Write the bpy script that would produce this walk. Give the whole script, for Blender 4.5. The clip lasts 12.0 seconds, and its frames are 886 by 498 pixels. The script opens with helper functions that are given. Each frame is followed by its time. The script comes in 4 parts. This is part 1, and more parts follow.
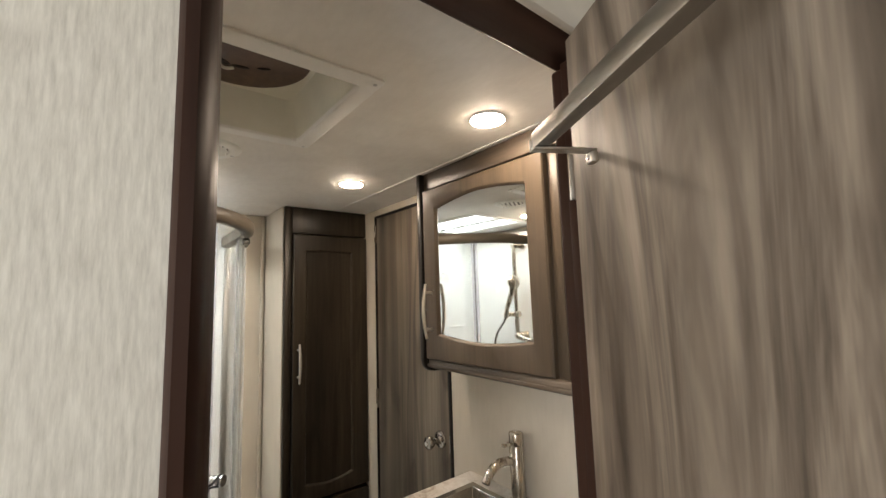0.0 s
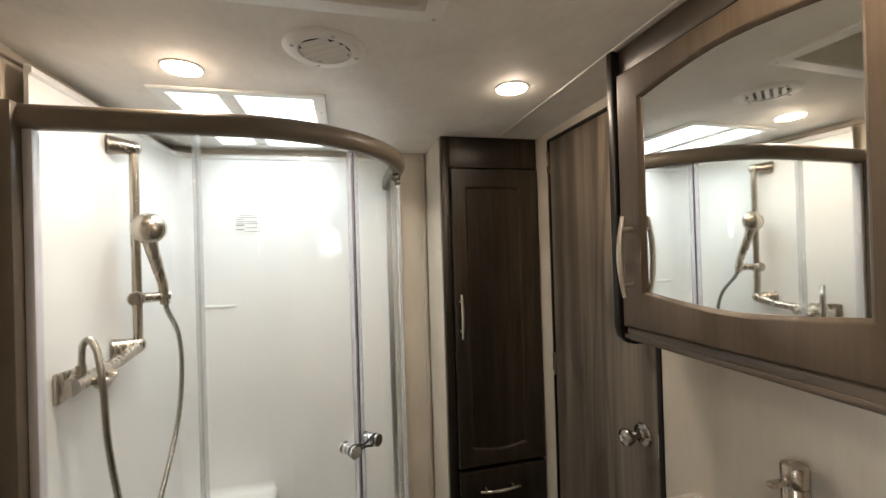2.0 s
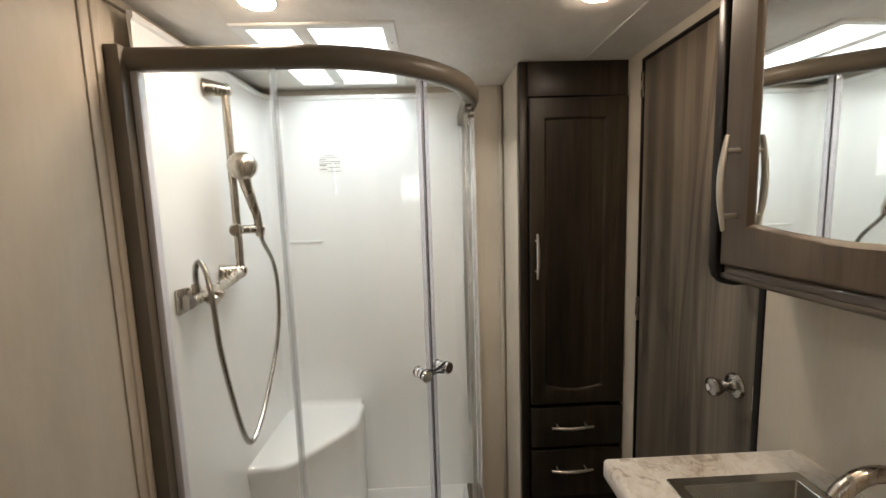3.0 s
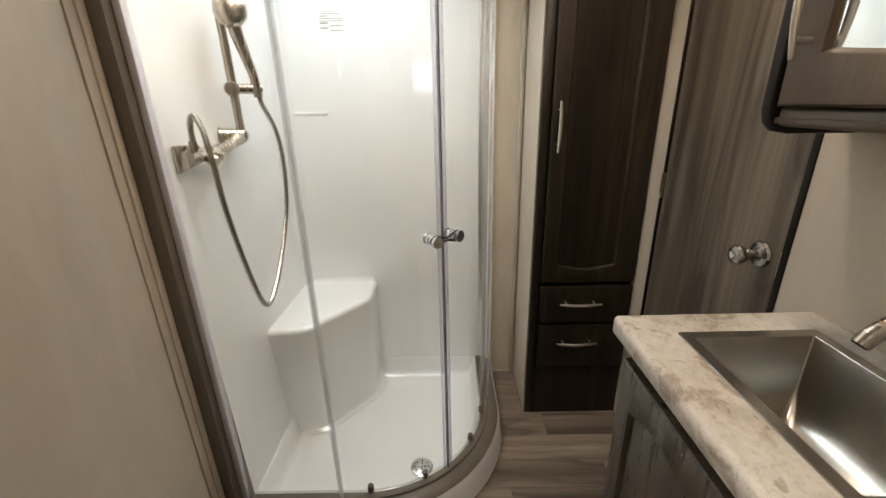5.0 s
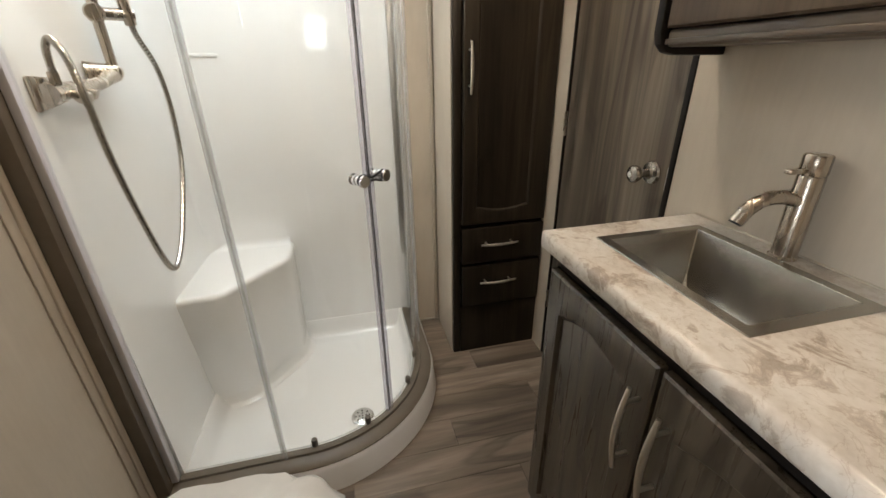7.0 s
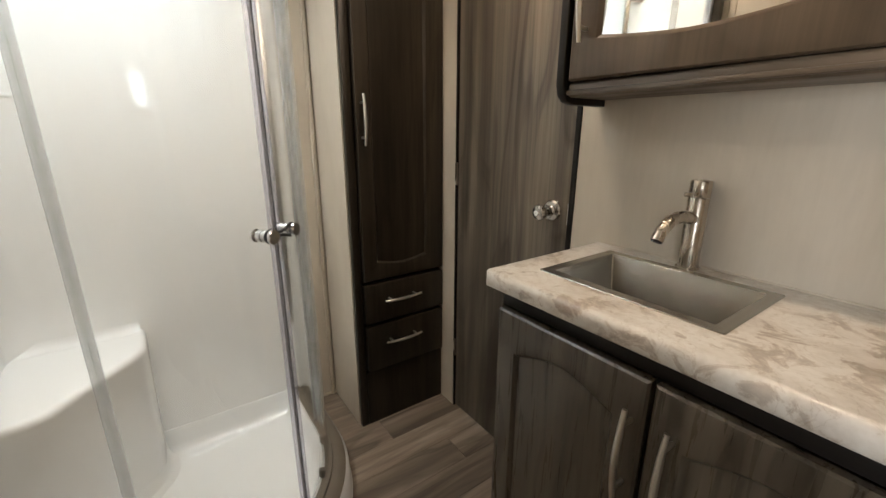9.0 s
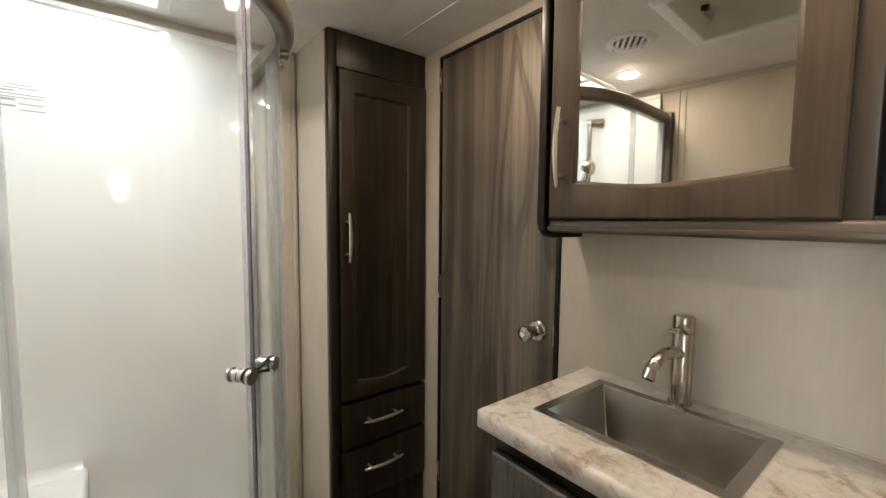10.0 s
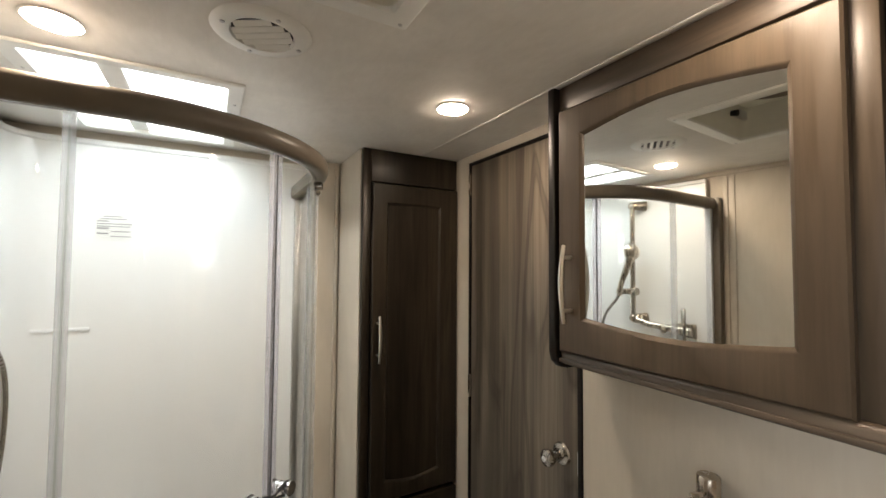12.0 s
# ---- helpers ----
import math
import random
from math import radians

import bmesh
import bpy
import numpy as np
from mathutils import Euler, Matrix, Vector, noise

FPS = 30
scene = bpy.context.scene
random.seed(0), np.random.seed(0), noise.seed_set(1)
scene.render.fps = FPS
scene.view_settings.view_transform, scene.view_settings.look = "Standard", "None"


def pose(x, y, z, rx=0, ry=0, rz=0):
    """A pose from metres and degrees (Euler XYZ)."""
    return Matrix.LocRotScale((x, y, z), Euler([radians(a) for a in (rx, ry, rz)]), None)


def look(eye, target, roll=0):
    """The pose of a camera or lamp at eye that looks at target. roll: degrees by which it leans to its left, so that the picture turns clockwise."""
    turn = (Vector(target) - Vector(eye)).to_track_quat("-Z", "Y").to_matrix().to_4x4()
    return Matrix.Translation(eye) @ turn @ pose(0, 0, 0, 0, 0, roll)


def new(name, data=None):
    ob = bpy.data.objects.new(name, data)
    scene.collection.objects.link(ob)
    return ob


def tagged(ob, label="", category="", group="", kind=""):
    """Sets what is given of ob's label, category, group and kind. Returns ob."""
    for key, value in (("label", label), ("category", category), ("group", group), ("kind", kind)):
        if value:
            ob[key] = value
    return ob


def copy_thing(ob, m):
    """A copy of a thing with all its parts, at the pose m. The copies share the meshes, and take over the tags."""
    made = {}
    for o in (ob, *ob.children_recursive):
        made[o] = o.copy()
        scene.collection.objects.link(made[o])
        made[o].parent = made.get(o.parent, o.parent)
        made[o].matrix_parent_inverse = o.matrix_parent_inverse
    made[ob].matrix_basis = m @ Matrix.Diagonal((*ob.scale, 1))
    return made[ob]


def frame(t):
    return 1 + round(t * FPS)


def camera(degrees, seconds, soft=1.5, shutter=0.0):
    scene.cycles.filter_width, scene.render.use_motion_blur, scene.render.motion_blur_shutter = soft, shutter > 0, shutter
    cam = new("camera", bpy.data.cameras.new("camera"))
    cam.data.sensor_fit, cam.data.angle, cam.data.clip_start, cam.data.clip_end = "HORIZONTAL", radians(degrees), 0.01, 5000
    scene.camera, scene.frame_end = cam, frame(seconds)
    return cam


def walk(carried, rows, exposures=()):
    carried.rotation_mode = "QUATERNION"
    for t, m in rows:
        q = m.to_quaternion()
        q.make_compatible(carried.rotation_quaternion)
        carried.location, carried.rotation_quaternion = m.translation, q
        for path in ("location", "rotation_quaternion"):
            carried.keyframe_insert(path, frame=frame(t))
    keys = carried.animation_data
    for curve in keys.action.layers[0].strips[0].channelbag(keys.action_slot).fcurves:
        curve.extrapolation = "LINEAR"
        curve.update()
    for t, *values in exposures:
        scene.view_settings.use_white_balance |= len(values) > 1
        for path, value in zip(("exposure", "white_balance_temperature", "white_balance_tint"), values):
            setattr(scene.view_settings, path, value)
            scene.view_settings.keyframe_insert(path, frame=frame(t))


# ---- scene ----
cam = camera(95.1, 12.0)
PATH = [
    (0, (0.073, 0.066, 1.502), (1.315, 1.618, 1.723), -1.8),
    (0.5, (0.135, 0.154, 1.484), (1.207, 1.827, 1.712), -1.6),
    (1, (0.19, 0.284, 1.485), (1.137, 2.033, 1.698), -1.8),
    (1.5, (0.26, 0.352, 1.48), (0.985, 2.211, 1.614), -1.9),
    (2, (0.271, 0.38, 1.473), (0.74, 2.325, 1.484), -1.7),
    (2.5, (0.281, 0.381, 1.46), (0.496, 2.366, 1.346), -1.7),
    (3, (0.304, 0.398, 1.433), (0.365, 2.383, 1.201), -1.8),
    (5, (0.306, 0.437, 1.316), (0.288, 2.315, 0.629), -1.4),
    (5.5, (0.313, 0.428, 1.303), (0.302, 2.272, 0.527), -1.3),
    (6, (0.28, 0.398, 1.291), (0.354, 2.223, 0.477), -1.3),
    (6.5, (0.264, 0.385, 1.269), (0.492, 2.191, 0.442), -1.0),
    (7, (0.238, 0.407, 1.238), (0.661, 2.176, 0.406), -0.9),
    (9, (0.091, 0.537, 1.185), (1.197, 2.108, 0.631), 0.2),
    (9.5, (0.094, 0.567, 1.239), (1.277, 2.139, 0.883), 0.3),
    (10, (0.085, 0.573, 1.29), (1.325, 2.135, 1.143), 0.5),
    (10.5, (0.094, 0.58, 1.341), (1.351, 2.135, 1.336), 0.4),
    (11, (0.096, 0.59, 1.398), (1.328, 2.165, 1.464), 0.6),
    (11.5, (0.125, 0.557, 1.448), (1.244, 2.212, 1.541), 0.5),
    (12, (0.168, 0.481, 1.49), (1.159, 2.216, 1.569), 0.4),
]
walk(cam, [(t, look(eye, target, roll)) for t, eye, target, roll in PATH],
     [(0, 0.46), (0.5, 0.46), (1, 0.34), (2, 0.14), (3, 0.07), (5, 0.26), (6, 0.32), (7, 0.36), (9, 0.33), (10, 0.30), (11, 0.30), (12, 0.18)])

# ---- world and exposure ----
world = bpy.data.worlds.new("sky")
world.use_nodes = True
scene.world = world
sky = world.node_tree.nodes.new("ShaderNodeTexSky")
sky.sky_type, sky.sun_disc, sky.sun_elevation, sky.sun_rotation = "NISHITA", False, radians(50), radians(200)
world.node_tree.links.new(sky.outputs[0], world.node_tree.nodes["Background"].inputs[0])
world.node_tree.nodes["Background"].inputs[1].default_value = 0.12
sun = new("sun", bpy.data.lights.new("sun", "SUN"))
sun.data.energy, sun.data.angle, sun.data.color = 1.0, radians(12), (1, 0.95, 0.88)
sun.matrix_world = look((0, 0, 6), (-1.2, 3.0, 0))

# room, in metres
CEIL, LEFT, RIGHT, BACK = 1.917, -0.40, 1.035, 2.185
ENTRY0, ENTRY1 = 0.365, 0.435
SHX, SHY, SHR = 0.02, 1.82, 0.435
DISC_POWER, SKY_POWER, HALL_POWER, SOUTH_POWER = 172.0, 6.8, 29.0, 2.0


def area(name, place, target, sx, sy, power, colour):
    ob = new(name, bpy.data.lights.new(name, "AREA"))
    ob.data.shape, ob.data.size, ob.data.size_y = "RECTANGLE", sx, sy
    ob.data.energy, ob.data.color = power, colour
    ob.matrix_world = look(place, target)
    return ob


# daylight in the skylight's shaft and in the hall's window
area("skylight_daylight", (0.008, 1.835, CEIL + 0.160), (0.05, 2.26, 0), 0.361, 0.512, SKY_POWER, (0.87, 0.945, 1.0))
area("window_daylight", (-1.412, -0.42, 1.25), (0.5, 0.2, 1.1), 0.7, 0.8, HALL_POWER, (0.92, 0.962, 1.0))
area("small_window_daylight", (0.12, -1.612, 1.68), (0.12, 1.0, 1.30), 0.36, 0.30, SOUTH_POWER, (0.90, 0.957, 1.0))


# ---- materials ----
def shader(name, rough=0.5, metal=0.0, base=(0.8, 0.8, 0.8)):
    m = bpy.data.materials.new(name)
    m.use_nodes = True
    b = m.node_tree.nodes["Principled BSDF"]
    b.inputs["Roughness"].default_value, b.inputs["Metallic"].default_value = rough, metal
    b.inputs["Base Color"].default_value = (*base, 1)
    return m, m.node_tree.nodes, m.node_tree.links, b


def coords(nodes, links, scale):
    c, mp = nodes.new("ShaderNodeTexCoord"), nodes.new("ShaderNodeMapping")
    mp.inputs["Scale"].default_value = scale
    links.new(c.outputs["Object"], mp.inputs["Vector"])
    return mp


def grain(nodes, links, vec, scale, detail=4.0, rough=0.6, distort=0.0):
    n = nodes.new("ShaderNodeTexNoise")
    n.inputs["Scale"].default_value, n.inputs["Detail"].default_value = scale, detail
    n.inputs["Roughness"].default_value, n.inputs["Distortion"].default_value = rough, distort
    links.new(vec.outputs[0], n.inputs["Vector"])
    return n


def ramp(nodes, links, src, stops):
    r = nodes.new("ShaderNodeValToRGB")
    while len(r.color_ramp.elements) < len(stops):
        r.color_ramp.elements.new(0.5)
    for e, (p, c) in zip(r.color_ramp.elements, stops):
        e.position, e.color = p, (*c, 1)
    links.new(src, r.inputs["Fac"])
    return r


def mixed(nodes, links, a, b, fac, mode="MIX"):
    x = nodes.new("ShaderNodeMix")
    x.data_type, x.blend_type = "RGBA", mode
    if isinstance(fac, float):
        x.inputs[0].default_value = fac
    else:
        links.new(fac, x.inputs[0])
    links.new(a, x.inputs[6])
    links.new(b, x.inputs[7])
    return x


def bump(nodes, links, b, height, strength, distance=0.002):
    n = nodes.new("ShaderNodeBump")
    n.inputs["Strength"].default_value, n.inputs["Distance"].default_value = strength, distance
    links.new(height, n.inputs["Height"])
    links.new(n.outputs["Normal"], b.inputs["Normal"])


def wood(name, dark, mid, light, along="z", rough=0.42, fine=90.0, relief=0.25, per_piece=False, streak=0.62, spread=0.16, run=0.05, wide=6.0, wave=1.8, figure=0.0, rings=9.0, loop=2.2):
    """Wood print: broad bands, fine streaks and, by figure, nested cathedral loops of early and late wood."""
    m, n, k, b = shader(name, rough)

    def drawn(length):
        mp = coords(n, k, {"x": (length, 1, 1), "y": (1, length, 1), "z": (1, 1, length)}[along])
        if not per_piece:
            return mp
        add = n.new("ShaderNodeVectorMath")
        k.new(mp.outputs[0], add.inputs[0])
        k.new(shift.outputs[0], add.inputs[1])
        return add
    if per_piece:
        info, shift = n.new("ShaderNodeObjectInfo"), n.new("ShaderNodeMath")
        shift.operation, shift.inputs[1].default_value = "MULTIPLY", 37.0
        k.new(info.outputs["Random"], shift.inputs[0])
    vec = drawn(run)
    broad = grain(n, k, vec, wide, 4.0, 0.6, wave)
    thin = grain(n, k, vec, fine, 5.0, 0.65, 0.4)
    fibre = grain(n, k, vec, fine * 3.5, 2.0, 0.5)
    a = ramp(n, k, broad.outputs["Fac"], [(0.5 - spread, dark), (0.5, mid), (0.5 + spread, light)])
    c = ramp(n, k, thin.outputs["Fac"], [(0.38, (0.45, 0.44, 0.43)), (0.56, (1.0, 1.0, 1.0))])
    out = mixed(n, k, a.outputs[0], c.outputs[0], streak, "MULTIPLY").outputs[2]
    if figure:
        hill = grain(n, k, drawn(0.16), loop, 2.0, 0.45, 0.25)
        many, turn = n.new("ShaderNodeMath"), n.new("ShaderNodeMath")
        many.operation, many.inputs[1].default_value = "MULTIPLY", rings * 6.2832
        turn.operation = "SINE"
        k.new(hill.outputs["Fac"], many.inputs[0])
        k.new(many.outputs[0], turn.inputs[0])
        loops = ramp(n, k, turn.outputs[0], [(0.0, (1.08, 1.08, 1.08)), (0.55, (0.98, 0.98, 0.98)), (0.86, (0.52, 0.50, 0.48)), (1.0, (0.66, 0.64, 0.62))])
        patch = grain(n, k, drawn(0.35), 3.1, 2.0, 0.5)
        where = ramp(n, k, patch.outputs["Fac"], [(0.38, (0.25 * figure,) * 3), (0.56, (figure,) * 3)])
        out = mixed(n, k, out, loops.outputs[0], where.outputs[0], "MULTIPLY").outputs[2]
    if per_piece:
        tone = ramp(n, k, info.outputs["Random"], [(0.0, (0.86, 0.86, 0.86)), (1.0, (1.07, 1.06, 1.05))])
        out = mixed(n, k, out, tone.outputs[0], 1.0, "MULTIPLY").outputs[2]
    k.new(out, b.inputs["Base Color"])
    r = ramp(n, k, thin.outputs["Fac"], [(0.3, (rough - 0.08,) * 3), (0.7, (rough + 0.12,) * 3)])
    k.new(r.outputs[0], b.inputs["Roughness"])
    bump(n, k, b, fibre.outputs["Fac"], relief, 0.001)
    return m


def vinyl(name, low, high, stretch, rough=0.55, blotch=0.35):
    """Printed wall vinyl: fine streaks along one axis over soft blotches."""
    m, n, k, b = shader(name, rough)
    v1, v2 = coords(n, k, stretch), coords(n, k, (1, 1, 0.5))
    streak = grain(n, k, v1, 210.0, 4.0, 0.62)
    soft = grain(n, k, v2, 5.0, 4.0, 0.6, 0.5)
    a = ramp(n, k, streak.outputs["Fac"], [(0.32, low), (0.66, high)])
    c = ramp(n, k, soft.outputs["Fac"], [(0.3, (0.86, 0.85, 0.84)), (0.7, (1, 1, 1))])
    x = mixed(n, k, a.outputs[0], c.outputs[0], blotch * 2, "MULTIPLY")
    k.new(x.outputs[2], b.inputs["Base Color"])
    bump(n, k, b, streak.outputs["Fac"], 0.08, 0.001)
    return m


def metal(name, base, rough, brushed=(1, 1, 1), amount=0.03):
    m, n, k, b = shader(name, rough, 1.0, base)
    mp = coords(n, k, brushed)
    g = grain(n, k, mp, 60.0, 2.0)
    r = ramp(n, k, g.outputs["Fac"], [(0.3, (max(0.02, rough - amount),) * 3), (0.7, (rough + amount,) * 3)])
    k.new(r.outputs[0], b.inputs["Roughness"])
    return m


def plain(name, base, rough, spots=0.06, scale=14.0, gloss=0.5):
    m, n, k, b = shader(name, rough, 0.0, base)
    mp = coords(n, k, (1, 1, 1))
    g = grain(n, k, mp, scale, 5.0)
    lo, hi = tuple(c * (1 - spots) for c in base), tuple(min(1, c * (1 + spots)) for c in base)
    a = ramp(n, k, g.outputs["Fac"], [(0.3, lo), (0.7, hi)])
    k.new(a.outputs[0], b.inputs["Base Color"])
    b.inputs["Specular IOR Level"].default_value = gloss
    return m


def thin_glass(name, tint, strength=1.0, milk=0.0):
    m = bpy.data.materials.new(name)
    m.use_nodes = True
    n, k = m.node_tree.nodes, m.node_tree.links
    n.clear()
    out, mix, tr, gl, fr = (n.new("ShaderNode" + t) for t in ("OutputMaterial", "MixShader", "BsdfTransparent", "BsdfGlossy", "LayerWeight"))
    tr.inputs["Color"].default_value = (*tint, 1)
    gl.inputs["Roughness"].default_value = 0.01
    fr.inputs["Blend"].default_value = 0.5
    power, span = n.new("ShaderNodeMath"), n.new("ShaderNodeMapRange")
    power.operation, power.inputs[1].default_value = "POWER", 5.0
    span.inputs["To Min"].default_value, span.inputs["To Max"].default_value = 0.035 * strength, 0.9
    k.new(fr.outputs["Facing"], power.inputs[0])
    k.new(power.outputs[0], span.inputs["Value"])
    k.new(span.outputs[0], mix.inputs[0])
    if milk:
        body, cloud = n.new("ShaderNodeMixShader"), n.new("ShaderNodeBsdfTranslucent")
        white, both = n.new("ShaderNodeBsdfDiffuse"), n.new("ShaderNodeMixShader")
        white.inputs["Color"].default_value = cloud.inputs["Color"].default_value = (0.86, 0.87, 0.90, 1)
        body.inputs[0].default_value, both.inputs[0].default_value = milk, 0.5
        k.new(white.outputs[0], both.inputs[1])
        k.new(cloud.outputs[0], both.inputs[2])
        k.new(tr.outputs[0], body.inputs[1])
        k.new(both.outputs[0], body.inputs[2])
        k.new(body.outputs[0], mix.inputs[1])
    else:
        k.new(tr.outputs[0], mix.inputs[1])
    k.new(gl.outputs[0], mix.inputs[2])
    k.new(mix.outputs[0], out.inputs[0])
    return m


def glow(name, colour, power):
    m = bpy.data.materials.new(name)
    m.use_nodes = True
    b = m.node_tree.nodes["Principled BSDF"]
    b.inputs["Base Color"].default_value = (*colour, 1)
    b.inputs["Emission Color"].default_value = (*colour, 1)
    b.inputs["Emission Strength"].default_value = power
    return m


def stone(name):
    """Laminate top: cream ground with small tan flakes and thin brown veins."""
    m, n, k, b = shader(name, 0.28)
    mp = coords(n, k, (1, 0.8, 1))
    big = grain(n, k, mp, 7.0, 5.0, 0.6, 0.6)
    flake = grain(n, k, mp, 19.0, 7.0, 0.66, 0.7)
    vein = grain(n, k, mp, 15.0, 6.0, 0.6, 1.8)
    small = grain(n, k, mp, 90.0, 4.0, 0.6)
    a = ramp(n, k, big.outputs["Fac"], [(0.34, (0.54, 0.492, 0.435)), (0.48, (0.66, 0.62, 0.56)), (0.62, (0.71, 0.68, 0.63))])
    f = ramp(n, k, flake.outputs["Fac"], [(0.510, (1, 1, 1)), (0.532, (0.78, 0.72, 0.665)), (0.59, (0.50, 0.435, 0.385)), (0.70, (0.66, 0.60, 0.545))])
    v = ramp(n, k, vein.outputs["Fac"], [(0.472, (1, 1, 1)), (0.484, (0.55, 0.46, 0.37)), (0.492, (0.62, 0.53, 0.44)), (0.505, (1, 1, 1))])
    d = ramp(n, k, small.outputs["Fac"], [(0.35, (0.86, 0.84, 0.81)), (0.6, (1, 1, 1))])
    drift = grain(n, k, mp, 4.2, 3.0, 0.55, 0.8)
    area_of = ramp(n, k, drift.outputs["Fac"], [(0.40, (0.22, 0.22, 0.22)), (0.56, (0.86, 0.86, 0.86))])
    x = mixed(n, k, a.outputs[0], f.outputs[0], area_of.outputs[0], "MULTIPLY")
    y = mixed(n, k, x.outputs[2], v.outputs[0], 0.35, "MULTIPLY")
    z = mixed(n, k, y.outputs[2], d.outputs[0], 0.7, "MULTIPLY")
    k.new(z.outputs[2], b.inputs["Base Color"])
    return m


M_WALL = vinyl("beige_wall_vinyl", (0.578, 0.519, 0.430), (0.600, 0.541, 0.450), (0.45, 0.45, 0.05), 0.55, 0.62)
M_HALL = vinyl("silver_flecked_wall_vinyl", (0.43, 0.39, 0.325), (0.60, 0.555, 0.475), (1.5, 1.5, 0.17), 0.5, 0.3)
M_CEIL = vinyl("ceiling_vinyl", (0.82, 0.79, 0.735), (0.865, 0.835, 0.78), (0.35, 0.12, 1), 0.6, 0.42)
M_TRIMB = plain("beige_trim", (0.54, 0.48, 0.395), 0.45)
M_ESPRESSO = wood("espresso_wood", (0.0118, 0.0088, 0.0054), (0.0225, 0.0170, 0.0106), (0.0400, 0.0305, 0.0195), rough=0.36, fine=70, figure=0.5, loop=5.0, rings=6.0)
M_DOOR = wood("grey_brown_wood", (0.054, 0.0435, 0.032), (0.118, 0.096, 0.071), (0.205, 0.169, 0.127), rough=0.45, fine=75, streak=0.5, spread=0.15, run=0.03, wide=9.0, wave=0.6, figure=0.95, rings=7.0, loop=4.6)
M_ENTRY = wood("pale_grey_wood", (0.072, 0.054, 0.039), (0.158, 0.123, 0.091), (0.262, 0.210, 0.158), rough=0.55, fine=45, streak=0.30, spread=0.15, run=0.11, wide=9.0, wave=2.6, figure=1.0, rings=6.0, loop=6.0)
M_CAB = wood("taupe_wood", (0.060, 0.0425, 0.0275), (0.087, 0.064, 0.042), (0.122, 0.092, 0.062), rough=0.38, fine=80, streak=0.3, spread=0.28, figure=0.3)
M_CABH = wood("taupe_wood_level", (0.055, 0.040, 0.0275), (0.090, 0.067, 0.047), (0.148, 0.113, 0.082), along="y", rough=0.38, fine=70, streak=0.5, figure=0.6, loop=7.0, rings=5.0)
M_VAN = wood("charcoal_wood", (0.046, 0.0352, 0.0235), (0.080, 0.0625, 0.0425), (0.132, 0.105, 0.073), rough=0.3, fine=90, streak=0.35, spread=0.22, run=0.05, figure=0.9, rings=6.0, loop=8.0)
M_BLACK = plain("black_edge", (0.011, 0.0085, 0.007), 0.4, 0.2, 14.0, 0.25)
M_CASING = wood("red_brown_casing", (0.024, 0.0105, 0.0065), (0.036, 0.0165, 0.0105), (0.052, 0.026, 0.017), rough=0.40, fine=60, relief=0.04, streak=0.3)
M_CASINGH = wood("red_brown_casing_level", (0.024, 0.0105, 0.0065), (0.036, 0.0165, 0.0105), (0.052, 0.026, 0.017), along="x", rough=0.40, fine=60, relief=0.04, streak=0.3)
for m, gloss in ((M_CASING, 0.12), (M_CASINGH, 0.12), (M_ENTRY, 0.15), (M_ESPRESSO, 0.3), (M_CAB, 0.3)):
    m.node_tree.nodes["Principled BSDF"].inputs["Specular IOR Level"].default_value = gloss
M_FLOOR = wood("vinyl_plank", (0.13, 0.099, 0.072), (0.22, 0.175, 0.133), (0.34, 0.282, 0.222), along="x", rough=0.42, fine=34, relief=0.12, per_piece=True, streak=0.42, spread=0.19, run=0.08, wide=7.0, wave=1.2, figure=0.8, rings=5.0, loop=6.5)
M_GROUT = plain("dark_joint", (0.09, 0.07, 0.052), 0.8)
M_ACRYL = plain("white_acrylic", (0.885, 0.893, 0.893), 0.045, 0.01, 4.0, 0.9)
M_WHITE = plain("white_plastic", (0.84, 0.83, 0.79), 0.4, 0.03)
M_IVORY = plain("fan_housing_plastic", (0.78, 0.77, 0.68), 0.45, 0.04)
M_FAN = plain("brown_fan_screen", (0.105, 0.060, 0.040), 0.32, 0.25, 40.0)
M_CHAMP = plain("champagne_coated_aluminium", (0.150, 0.128, 0.100), 0.40, 0.05, 20.0, 0.35)
M_ALU = metal("silver_aluminium", (0.62, 0.61, 0.60), 0.36, (1, 1, 0.1), 0.02)
M_BAR = metal("dull_nickel_bar", (0.33, 0.31, 0.275), 0.42, (1, 1, 0.1), 0.03)
M_PULL = metal("pale_nickel", (0.72, 0.68, 0.61), 0.32, (1, 1, 0.1), 0.02)
M_SATIN = metal("satin_nickel", (0.44, 0.415, 0.38), 0.21, (1, 1, 0.1), 0.02)
M_NICKEL = metal("brushed_nickel", (0.50, 0.445, 0.38), 0.27, (1, 1, 0.08))
M_CHROME = metal("chrome", (0.78, 0.78, 0.78), 0.13, amount=0.01)
M_STEEL = metal("stainless_steel", (0.43, 0.41, 0.375), 0.24, (1, 1, 0.03), 0.03)
M_STEEL.node_tree.nodes["Principled BSDF"].inputs["Anisotropic"].default_value = 0.75
M_STEEL.node_tree.nodes["Principled BSDF"].inputs["Anisotropic Rotation"].default_value = 0.25

